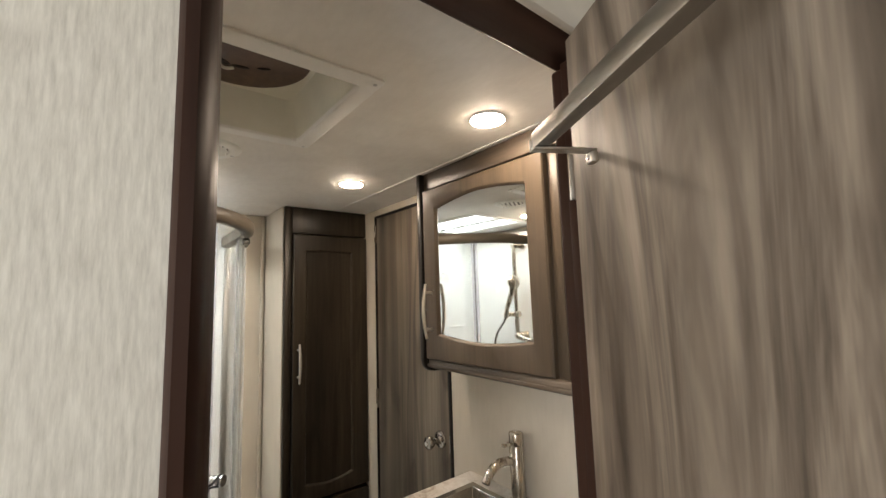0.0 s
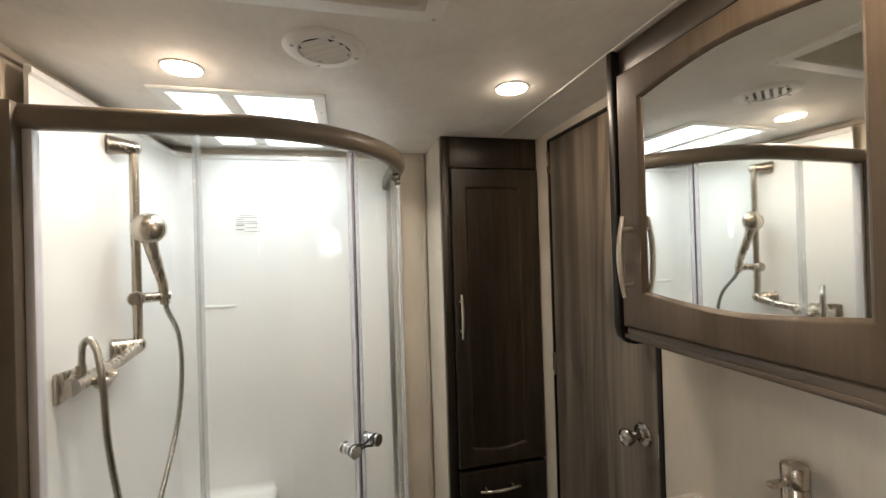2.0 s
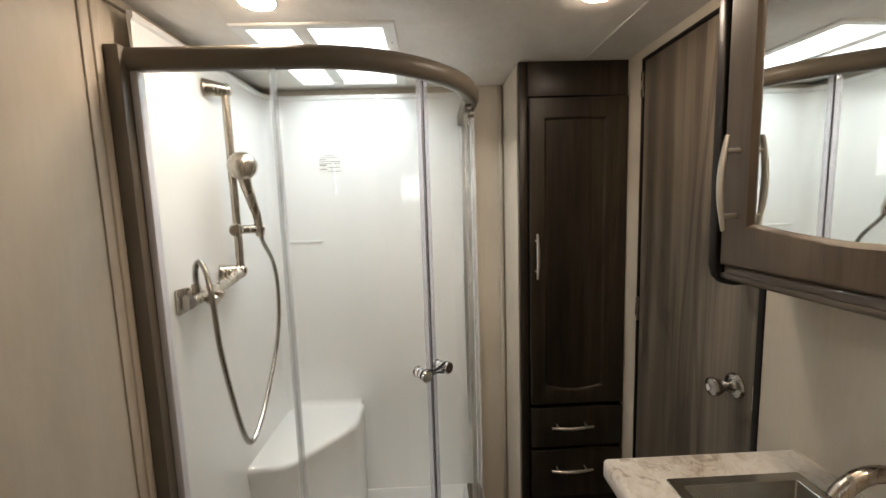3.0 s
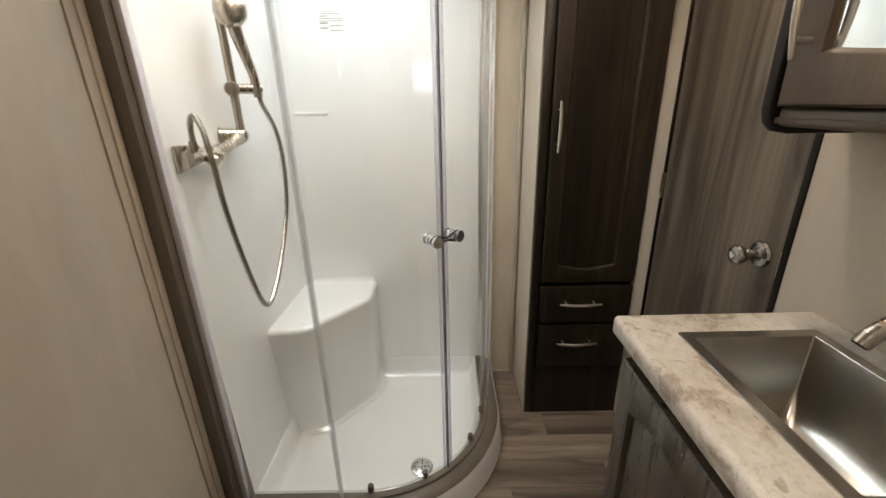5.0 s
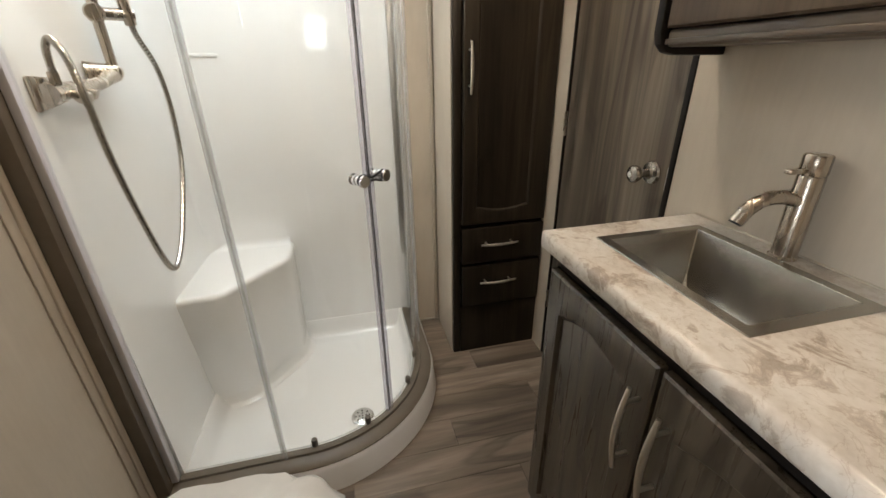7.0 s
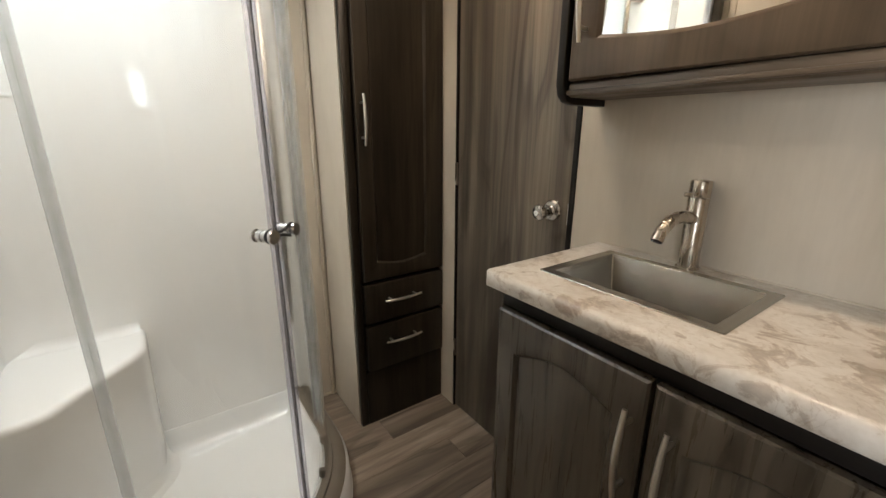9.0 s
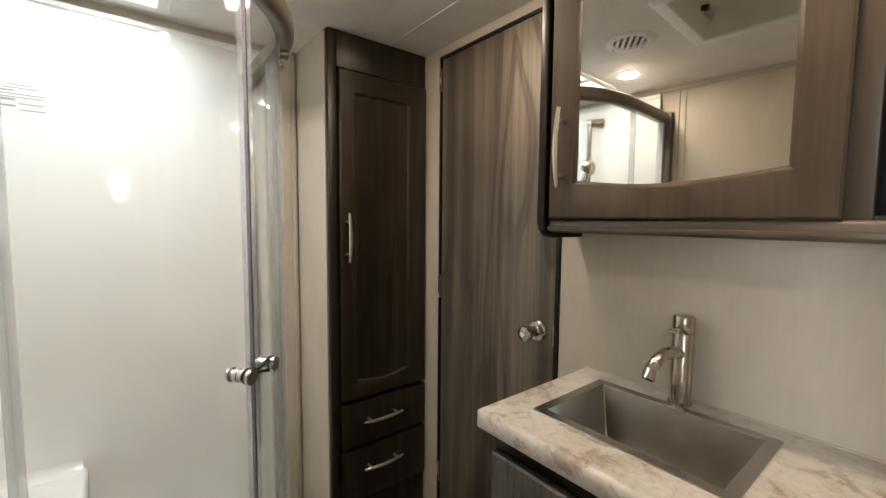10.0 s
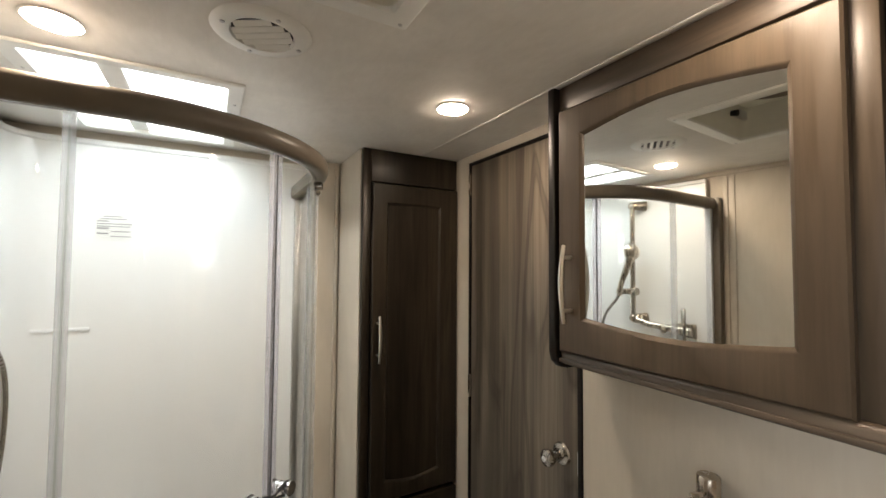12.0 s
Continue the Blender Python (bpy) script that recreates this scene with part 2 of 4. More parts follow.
M_MIRROR = metal("mirror_silver", (0.86, 0.88, 0.86), 0.015, amount=0.004)
M_GLASS = thin_glass("clear_glass", (0.975, 0.985, 0.978))
M_SEAL = thin_glass("clear_vinyl_seal", (0.95, 0.955, 0.955), 2.0, 0.26)
M_FROST = thin_glass("frosted_lilac_seal", (0.90, 0.89, 0.93), 2.0, 0.20)
M_PALE = plain("pale_vinyl_strip", (0.60, 0.60, 0.64), 0.3, 0.02)
M_RUBBER = plain("black_rubber", (0.012, 0.012, 0.013), 0.5)
M_ROLLER = plain("taupe_roller", (0.10, 0.085, 0.07), 0.5)
M_TOP = stone("cream_stone_laminate")
M_LED = glow("warm_led_lens", (1.0, 0.803, 0.62), DISC_POWER)
M_DOME = thin_glass("clear_acrylic_dome", (0.97, 0.98, 0.98))
M_PAPER = plain("label_paper", (0.78, 0.78, 0.76), 0.6)
M_INK = plain("grey_ink", (0.34, 0.34, 0.345), 0.6)
M_BAG = plain("milky_plastic_film", (0.72, 0.71, 0.68), 0.22, 0.05)
M_TOILET = plain("white_ceramic", (0.75, 0.74, 0.72), 0.15, 0.02)


# ---- building helpers ----
def thing(name, base, label, category, group="", kind=""):
    ob = new(name)
    ob.location = base
    ob.empty_display_size = 0.05
    return tagged(ob, label, category, group, kind)


def offset_of(ob):
    v = Vector((0, 0, 0))
    while ob:
        v, ob = v + ob.location, ob.parent
    return v


def mesh_of(name, bm, material, smooth=False):
    bmesh.ops.recalc_face_normals(bm, faces=bm.faces)
    me = bpy.data.meshes.new(name)
    bm.to_mesh(me)
    bm.free()
    me.materials.append(material)
    if smooth:
        for p in me.polygons:
            p.use_smooth = True
        me.set_sharp_from_angle(angle=radians(35))
    return me


def part(name, bm, material, parent, label="", smooth=True):
    ob = new(name, mesh_of(name, bm, material, smooth))
    ob.parent = parent
    ob.location = -offset_of(parent)
    return tagged(ob, label)


def solid(name, bm, material, label, category, kind="", smooth=True, group=""):
    return tagged(new(name, mesh_of(name, bm, material, smooth)), label, category, group, kind)


def box(bm, x0, x1, y0, y1, z0, z1):
    v = [bm.verts.new((x, y, z)) for x in (x0, x1) for y in (y0, y1) for z in (z0, z1)]
    for f in ((0, 1, 3, 2), (4, 6, 7, 5), (0, 4, 5, 1), (2, 3, 7, 6), (0, 2, 6, 4), (1, 5, 7, 3)):
        bm.faces.new([v[i] for i in f])
    return v


def block(x0, x1, y0, y1, z0, z1, edge=0.0, seg=2):
    bm = bmesh.new()
    box(bm, x0, x1, y0, y1, z0, z1)
    if edge:
        bmesh.ops.bevel(bm, geom=bm.edges[:], offset=edge, segments=seg, profile=0.5, affect="EDGES")
    return bm


def blocks(*sizes):
    bm = bmesh.new()
    for s in sizes:
        box(bm, *s)
    return bm


def prism(points, lo, hi, axis="z", edge=0.0):
    """A polygon drawn out along one axis; the points are in the other two, in the order x, y, z."""
    def put(p, h):
        return {"x": (h, p[0], p[1]), "y": (p[0], h, p[1]), "z": (p[0], p[1], h)}[axis]
    bm = bmesh.new()
    a, b = [bm.verts.new(put(p, lo)) for p in points], [bm.verts.new(put(p, hi)) for p in points]
    bm.faces.new(a), bm.faces.new(b[::-1])
    for i in range(len(points)):
        j = (i + 1) % len(points)
        bm.faces.new((a[i], b[i], b[j], a[j]))
    if edge:
        bmesh.ops.recalc_face_normals(bm, faces=bm.faces)
        bmesh.ops.bevel(bm, geom=bm.edges[:], offset=edge, segments=2, profile=0.5, affect="EDGES")
    return bm


def lathe(profile, centre, axis=(0, 0, 1), seg=24, bm=None):
    """Turn (radius, height) pairs about an axis through centre."""
    bm = bm or bmesh.new()
    turn = Vector((0, 0, 1)).rotation_difference(Vector(axis)).to_matrix()
    rings = []
    for r, h in profile:
        if r < 1e-6:
            rings.append([bm.verts.new(Vector(centre) + turn @ Vector((0, 0, h)))])
        else:
            rings.append([bm.verts.new(Vector(centre) + turn @ Vector((r * math.cos(a), r * math.sin(a), h)))
                          for a in (2 * math.pi * i / seg for i in range(seg))])
    for p, q in zip(rings, rings[1:]):
        for i in range(seg):
            j = (i + 1) % seg
            f = [p[i % len(p)], p[j % len(p)], q[j % len(q)], q[i % len(q)]]
            f = [v for n, v in enumerate(f) if v not in f[:n]]
            if len(f) > 2:
                bm.faces.new(f)
    return bm


def smooth_line(points, steps=8):
    """A Catmull-Rom line through the points."""
    p = [Vector(q) for q in points]
    p = [2 * p[0] - p[1]] + p + [2 * p[-1] - p[-2]]
    out = []
    for i in range(1, len(p) - 2):
        for s in range(steps):
            t = s / steps
            out.append(0.5 * (2 * p[i] + (p[i + 1] - p[i - 1]) * t + (2 * p[i - 1] - 5 * p[i] + 4 * p[i + 1] - p[i + 2]) * t * t
                              + (3 * p[i] - p[i - 1] - 3 * p[i + 1] + p[i + 2]) * t ** 3))
    return out + [p[-2]]


def tube(line, radius, seg=12, bm=None, flat=1.0):
    """A round or flattened bar along a line; radius may be a function of 0..1."""
    bm = bm or bmesh.new()
    line = [Vector(p) for p in line]
    side, rings = None, []
    for i, p in enumerate(line):
        d = (line[min(i + 1, len(line) - 1)] - line[max(i - 1, 0)]).normalized()
        if side is None:
            side = d.orthogonal().normalized()
        side = (side - d * side.dot(d)).normalized()
        up = d.cross(side)
        r = radius(i / (len(line) - 1)) if callable(radius) else radius
        rings.append([bm.verts.new(p + r * (math.cos(a) * side * flat + math.sin(a) * up)) for a in (2 * math.pi * n / seg for n in range(seg))])
    for p, q in zip(rings, rings[1:]):
        for i in range(seg):
            bm.faces.new((p[i], p[(i + 1) % seg], q[(i + 1) % seg], q[i]))
    bm.faces.new(rings[0][::-1]), bm.faces.new(rings[-1])
    return bm


def sweep(line, profile, closed=True):
    """Carry an (outward, z) profile along plan points (x, y, nx, ny)."""
    bm = bmesh.new()
    rings = [[bm.verts.new((x + nx * o, y + ny * o, z)) for o, z in profile] for x, y, nx, ny in line]
    n = len(profile)
    for p, q in zip(rings, rings[1:]):
        for i in range(n if closed else n - 1):
            bm.faces.new((p[i], p[(i + 1) % n], q[(i + 1) % n], q[i]))
    if closed:
        bm.faces.new(rings[0][::-1]), bm.faces.new(rings[-1])
    return bm


def shower_line(s0, s1, start=-0.385, steps=40):
    """The shower's plan line, straight, quarter round, straight, from s0 to s1 metres along it."""
    first, bend = SHX - start, SHR * math.pi / 2
    marks = sorted({s0, s1, *(s0 + (s1 - s0) * i / steps for i in range(steps + 1))})
    out = []
    for s in marks:
        if s < first:
            out.append((start + s, SHY - SHR, 0.0, -1.0))
        elif s < first + bend:
            a = (s - first) / SHR
            out.append((SHX + SHR * math.sin(a), SHY - SHR * math.cos(a), math.sin(a), -math.cos(a)))
        else:
            out.append((SHX + SHR, SHY + s - first - bend, 1.0, 0.0))
    return out


def bow_handle(parent, a, b, out, name="handle", label="brushed nickel bow handle", r=0.0055):
    """A bowed pull on two short posts between a and b, standing off along out."""
    a, b, o = Vector(a), Vector(b), Vector(out)
    line = [a.lerp(b, t / 14) + o * (0.024 + 0.010 * math.sin(math.pi * t / 14)) for t in range(15)]
    bm = tube(line, lambda t: r * (0.75 + 0.35 * math.sin(math.pi * t)), 10)
    for t in (0.16, 0.84):
        p = a.lerp(b, t)
        tube([p, p + o * 0.029], 0.0042, 8, bm)
    return part(name, bm, M_PULL, parent, label)


# ---- structure: floor, walls, ceiling ----
solid("floor", blocks((-1.46, 1.1, -1.66, 0.365, -0.06, -0.004), (LEFT - 0.06, 1.095, 0.365, 2.245, -0.06, -0.004)), M_GROUT, "brown wood-look vinyl plank floor", "floor", "structure", False)
FLOOR = bpy.data.objects["floor"]

solid("wall_left", block(LEFT - 0.06, LEFT, ENTRY1, 2.245, 0, CEIL), M_WALL, "beige streaked vinyl wall panel beside the shower", "wall", "structure", False)
solid("wall_back", block(LEFT, 1.095, BACK, BACK + 0.06, 0, CEIL), M_WALL, "beige streaked vinyl wall behind shower and wardrobe", "wall", "structure", False)
solid("wall_right", blocks((RIGHT, RIGHT + 0.06, 0.365, 1.243, 0, CEIL), (RIGHT, RIGHT + 0.06, 1.797, BACK, 0, CEIL),
                           (RIGHT, RIGHT + 0.06, 1.243, 1.797, 1.888, CEIL)), M_WALL, "beige streaked vinyl wall behind the vanity", "wall", "structure", False)
DX0, DX1, DTOP = 0.118, 0.616, 1.860
solid("wall_entry", blocks((-1.4, DX0 - 0.012, ENTRY0, ENTRY1, 0, CEIL), (DX1 + 0.012, RIGHT, ENTRY0, ENTRY1, 0, CEIL), (DX0 - 0.012, DX1 + 0.012, ENTRY0, ENTRY1, DTOP + 0.012, CEIL)),
      M_WALL, "beige streaked vinyl partition round the entry", "wall", "structure", False)
skin = bpy.data.objects["wall_entry"].data
skin.materials.append(M_HALL)
for face in skin.polygons:
    face.material_index = 1 if face.normal.y < -0.9 else 0
# the hall that the walk starts in
solid("wall_hall_west", blocks((-1.46, -1.4, -1.66, -0.87, 0, 1.96), (-1.46, -1.4, 0.03, 0.365, 0, 1.96), (-1.46, -1.4, -0.87, 0.03, 0, 0.75), (-1.46, -1.4, -0.87, 0.03, 1.75, 1.96)),
      M_HALL, "beige vinyl hall wall with a window opening", "wall", "structure", False)
solid("wall_hall_south", blocks((-1.4, -0.07, -1.66, -1.6, 0, 1.96), (0.31, 1.1, -1.66, -1.6, 0, 1.96), (-0.07, 0.31, -1.66, -1.6, 0, 1.52), (-0.07, 0.31, -1.66, -1.6, 1.84, 1.96)),
      M_HALL, "beige vinyl hall wall with a small window opening", "wall", "structure", False)
solid("wall_hall_east", block(1.04, 1.1, -1.6, 0.365, 0, 1.96), M_HALL, "beige vinyl hall wall", "wall", "structure", False)
solid("ceiling_hall", block(-1.46, 1.1, -1.66, ENTRY0, 1.955, 2.0), M_CEIL, "off-white hall ceiling panel", "ceiling", "structure", False)

FX0, FX1, FY0, FY1 = 0.066, 0.428, 0.748, 1.10
SX0, SX1, SY0, SY1 = -0.178, 0.194, 1.572, 2.095


def ceiling_panel():
    bm = bmesh.new()
    xs, ys = [LEFT - 0.06, SX0, FX0, SX1, FX1, 1.095], [ENTRY0, FY0, FY1, SY0, SY1, 2.245]
    for i in range(5):
        for j in range(5):
            x0, x1, y0, y1 = xs[i], xs[i + 1], ys[j], ys[j + 1]
            fan = x0 >= FX0 - 1e-6 and x1 <= FX1 + 1e-6 and y0 >= FY0 - 1e-6 and y1 <= FY1 + 1e-6
            skylight = x0 >= SX0 - 1e-6 and x1 <= SX1 + 1e-6 and y0 >= SY0 - 1e-6 and y1 <= SY1 + 1e-6
            if not fan and not skylight:
                box(bm, x0, x1, y0, y1, CEIL, CEIL + 0.04)
    bmesh.ops.remove_doubles(bm, verts=bm.verts, dist=1e-5)
    return bm


solid("ceiling", ceiling_panel(), M_CEIL, "off-white mottled vinyl ceiling panel", "ceiling", "structure", False)
solid("ceiling_trim", block(0.868, 0.880, 0.44, 1.885, CEIL - 0.002, CEIL + 0.002, 0.0008), M_CEIL, "off-white joint strip on the ceiling", "trim", "structure")
solid("wall_top_trim", block(LEFT, LEFT + 0.014, ENTRY1, BACK, CEIL - 0.02, CEIL, 0.004), M_TRIMB, "narrow beige trim along the ceiling edge", "trim", "structure")
solid("corner_trim", block(0.612, 0.628, BACK - 0.012, BACK, 0, CEIL, 0.004), M_TRIMB, "beige corner trim strip", "trim", "structure")
solid("baseboard", block(0.519, 0.641, BACK - 0.006, BACK, 0, 0.012, 0.002), M_TRIMB, "low beige sealing strip at the floor", "baseboard", "structure")
for y0, y1, d in ((1.298, 1.324, 0.005), (1.3245, 1.346, 0.009)):
    solid("wall_trim", block(LEFT, LEFT + d, y0, y1, 0, CEIL - 0.021, 0.003), M_TRIMB, "beige vertical trim strip beside the shower", "trim", "structure")


# ---- entry: casing, door, towel bar ----
def casing(x0, x1, y0, y1, z0, z1):
    return block(x0, x1, y0, y1, z0, z1, 0.007, 4)


frame_1 = thing("door_frame", (0.37, 0.40, 0), "dark red-brown wooden casing round the open entry", "door frame", kind="structure")
part("jamb", prism([(0.096, 0.364), (0.099, 0.357), (0.107, 0.356), (0.113, 0.361), (0.120, 0.374), (0.127, 0.40), (0.1285, 0.436), (0.125, 0.441), (0.098, 0.441)], 0, DTOP + 0.001, "z"), M_CASING, frame_1)
part("jamb", casing(DX1, DX1 + 0.035, ENTRY0 - 0.008, ENTRY1 + 0.012, 0, DTOP + 0.001), M_CASING, frame_1)
part("stop", block(DX1 - 0.012, DX1 + 0.001, 0.395, 0.42, 0, DTOP, 0.003), M_CASING, frame_1)
part("head", casing(DX0 - 0.026, DX1 + 0.035, ENTRY0 - 0.008, ENTRY1 + 0.006, DTOP, DTOP + 0.06), M_CASINGH, frame_1)
part("crown", block(-1.39, 1.03, ENTRY0 - 0.024, ENTRY0 - 0.0085, DTOP - 0.016, 1.954, 0.006), M_TRIMB, frame_1, "beige crown strip under the hall ceiling")

HINGE = Vector((0.534, 0.362, 0))
OPEN = math.atan2(-0.872, -0.490)


def leaf_space(bm):
    """Turn a leaf built along +x from its hinge, front towards -y, to the open door's place."""
    bmesh.ops.transform(bm, matrix=Matrix.Translation(HINGE) @ Matrix.Rotation(OPEN, 4, "Z"), verts=bm.verts)
    return bm


entry_door = thing("door_1", HINGE, "open grey-brown wood-grain door leaf with a towel bar", "door", kind="structure")
part("leaf", leaf_space(block(0.0, 0.52, 0.0, 0.03, 0.012, 1.840, 0.002)), M_ENTRY, entry_door)
for z in (0.3, 1.05, 1.62):
    part("hinge", leaf_space(tube([(-0.004, 0.0, z), (-0.004, 0.0, z + 0.07)], 0.005, 10)), M_NICKEL, entry_door)
towel = thing("towel_bar", HINGE + Vector((0, 0, 1.66)), "flat brushed aluminium towel bar on the open door", "towel bar")
part("bar", leaf_space(block(0.050, 0.46, -0.077, -0.060, 1.666, 1.6855, 0.0015)), M_BAR, towel)
for s in (0.056, 0.452):
    strap = part("bracket", leaf_space(block(s - 0.008, s + 0.008, -0.079, -0.002, 1.6630, 1.6656, 0.001)), M_PULL, towel, "thin bent metal strap")
    part("end_clip", leaf_space(block(s - 0.0085, s - 0.0065, -0.079, -0.058, 1.6656, 1.678, 0.0007)), M_PULL, strap)
    part("foot", leaf_space(block(s - 0.008, s + 0.008, -0.010, 0.0, 1.649, 1.6628, 0.003)), M_PULL, strap)
    part("screw", leaf_space(lathe([(0.0, 0.003), (0.003, 0.002), (0.0035, 0.0)], (s, -0.010, 1.656), (0, -1, 0), 10)), M_CHROME, strap)


# ---- closet door in the right wall ----
closet = thing("door_2", (RIGHT, 1.515, 0), "closed grey-brown wood-grain door with round nickel knob", "door", kind="structure")
part("leaf", block(RIGHT + 0.004, RIGHT + 0.034, 1.262, 1.784, 0.008, 1.876, 0.002), M_DOOR, closet)
part("jamb", block(RIGHT - 0.004, RIGHT + 0.05, 1.2435, 1.2595, 0, 1.887, 0.002), M_BLACK, closet, "black edge strip")
part("jamb", block(RIGHT - 0.001, RIGHT + 0.05, 1.7865, 1.7965, 0, 1.887, 0.001), M_BLACK, closet, "black edge strip")
part("head", block(RIGHT - 0.001, RIGHT + 0.05, 1.2602, 1.786, 1.878, 1.8875, 0.001), M_BLACK, closet, "black edge strip")
for z in (0.25, 0.99, 1.76):
    part("hinge", block(RIGHT - 0.006, RIGHT + 0.004, 1.7845, 1.792, z, z + 0.085, 0.002), M_NICKEL, closet)
knob = part("knob", lathe([(0.0, -0.002), (0.031, -0.002), (0.032, 0.003), (0.028, 0.008), (0.016, 0.010), (0.0115, 0.015), (0.0105, 0.024), (0.013, 0.032),
                           (0.0185, 0.042), (0.0225, 0.052), (0.0235, 0.058), (0.0210, 0.063), (0.013, 0.0665), (0.006, 0.0672), (0.0, 0.0672)], (RIGHT + 0.004, 1.321, 0.963), (-1, 0, 0), 28), M_SATIN, closet, "round satin nickel privacy knob")
part("button", lathe([(0.009, 0.0), (0.008, 0.004), (0.0, 0.005)], (RIGHT - 0.0628, 1.321, 0.963), (-1, 0, 0), 14), M_CHROME, knob)
part("latch", block(RIGHT - 0.002, RIGHT + 0.005, 1.2605, 1.2625, 0.93, 0.99, 0.0005), M_ALU, closet)


# ---- tall wardrobe ----
def arched(x0, x1, z0, z1, low, high, n=12):
    """A panel outline whose foot and head bow out by low and high."""
    pts = [(x0 + (x1 - x0) * i / n, z0 - low * math.sin(math.pi * i / n)) for i in range(n + 1)]
    return pts + [(x1 - (x1 - x0) * i / n, z1 + high * math.sin(math.pi * i / n)) for i in range(n + 1)]


def framed_door(parent, plane, u0, u1, z0, z1, inset, low, high, front, thick, material, panel_material, name="door", label=""):
    """A frame-and-panel door facing -x (plane 'x') or -y: the frame is cut out to an arched panel sunk behind a bevelled lip."""
    a = arched(u0 + inset[0], u1 - inset[1], z0 + inset[2], z1 - inset[3], low, high)
    n = len(a)
    cu, cz = (u0 + u1) / 2, (z0 + z1) / 2

    def put(u, z, d):
        return (front + d, u, z) if plane == "x" else (u, front + d, z)

    bm = bmesh.new()
    half = n // 2
    rim = []
    for i, (u, z) in enumerate(a):
        t = (i % half) / (half - 1)
        rim.append((u0 + (u1 - u0) * t, z0) if i < half else (u1 - (u1 - u0) * t, z1))
    e = 0.004
    soft = [(min(max(u, u0 + e), u1 - e), min(max(z, z0 + e), z1 - e)) for u, z in rim]
    loops = [[bm.verts.new(put(u, z, thick)) for u, z in rim], [bm.verts.new(put(u, z, e)) for u, z in rim], [bm.verts.new(put(u, z, 0)) for u, z in soft],
             [bm.verts.new(put(u, z, 0)) for u, z in a]]
    for d, s in ((0.003, 0.004), (0.009, 0.008)):
        loops.append([bm.verts.new(put(u + s * (1 if u < cu else -1), z + s * (1 if z < cz else -1), d)) for u, z in a])
    for p, q in zip(loops, loops[1:]):
        for i in range(n):
            j = (i + 1) % n
            if (p[i].co - p[j].co).length > 1e-6 or (q[i].co - q[j].co).length > 1e-6:
                bm.faces.new((p[i], p[j], q[j], q[i]))
    bmesh.ops.remove_doubles(bm, verts=bm.verts, dist=1e-5)
    door = part(name, bm, material, parent, label)
    inner = [(u + 0.007 * (1 if u < cu else -1), z + 0.007 * (1 if z < cz else -1)) for u, z in a]
    pan = bmesh.new()
    f = [pan.verts.new(put(u, z, 0.0088)) for u, z in inner]
    g = [pan.verts.new(put(u, z, thick - 0.001)) for u, z in inner]
    pan.faces.new(f), pan.faces.new(g[::-1])
    for i in range(n):
        pan.faces.new((f[i], g[i], g[(i + 1) % n], f[(i + 1) % n]))
    part("mirror" if panel_material is M_MIRROR else "panel", pan, panel_material, door, "arched mirror glass" if panel_material is M_MIRROR else "", False)
    return door


WY = 1.888
wardrobe = thing("wardrobe", (0.84, 2.03, 0), "tall espresso-stained wardrobe with arched door and two drawers", "wardrobe")
part("side_panel", block(0.634, 0.640, WY + 0.021, BACK - 0.001, 0.0, CEIL - 0.001), M_WALL, wardrobe, "beige vinyl side panel", False)
part("body", block(0.641, RIGHT - 0.001, WY + 0.02, BACK - 0.001, 0.0, CEIL - 0.001), M_ESPRESSO, wardrobe)
part("stile", block(0.637, 0.668, WY, WY + 0.0195, 0.0, CEIL - 0.001, 0.003), M_ESPRESSO, wardrobe)
part("top_rail", block(0.6685, RIGHT - 0.001, WY, WY + 0.0195, 1.796, CEIL - 0.001, 0.002), M_ESPRESSO, wardrobe)
part("plinth", block(0.6685, RIGHT - 0.001, WY, WY + 0.0195, 0.0, 0.244, 0.002), M_ESPRESSO, wardrobe)
wd = framed_door(wardrobe, "y", 0.672, 1.031, 0.638, 1.790, (0.054, 0.078, 0.068, 0.072), 0.016, 0.003, WY - 0.014, 0.0325, M_ESPRESSO, M_ESPRESSO)
bow_handle(wd, (0.693, WY - 0.014, 1.139), (0.693, WY - 0.014, 1.306), (0, -1, 0))
for z0, z1, hz in ((0.462, 0.622, 0.555), (0.252, 0.448, 0.377)):
    dr = part("drawer", block(0.672, 1.031, WY - 0.014, WY + 0.018, z0, z1, 0.004), M_ESPRESSO, wardrobe)
    bow_handle(dr, (0.746, WY - 0.014, hz), (0.908, WY - 0.014, hz), (0, -1, 0))


# ---- mirror cabinet ----
CX = 0.902
cab = thing("mirror_cabinet", (0.96, 0.82, 1.25), "taupe wood wall cabinet with arched mirror door and open shelves", "cabinet")
part("back", block(RIGHT - 0.006, RIGHT - 0.001, ENTRY1 + 0.014, 1.1775, 1.27, CEIL - 0.001), M_BLACK, cab, "dark cabinet back", False)
part("end_panel", prism([(0.868, CEIL - 0.001), (0.868, 1.288), (0.874, 1.266), (0.889, 1.252), (0.911, 1.247), (RIGHT - 0.001, 1.246), (RIGHT - 0.001, CEIL - 0.001)], 1.178, 1.199, "y", 0.004), M_BLACK, cab, "black rounded end panel")
part("floor_panel", block(CX + 0.02, RIGHT - 0.006, ENTRY1 + 0.014, 1.1775, 1.262, 1.3), M_CABH, cab, "", False)
part("top_rail", block(CX - 0.017, CX + 0.02, ENTRY1 + 0.014, 1.1775, 1.858, CEIL - 0.001, 0.003), M_CABH, cab)
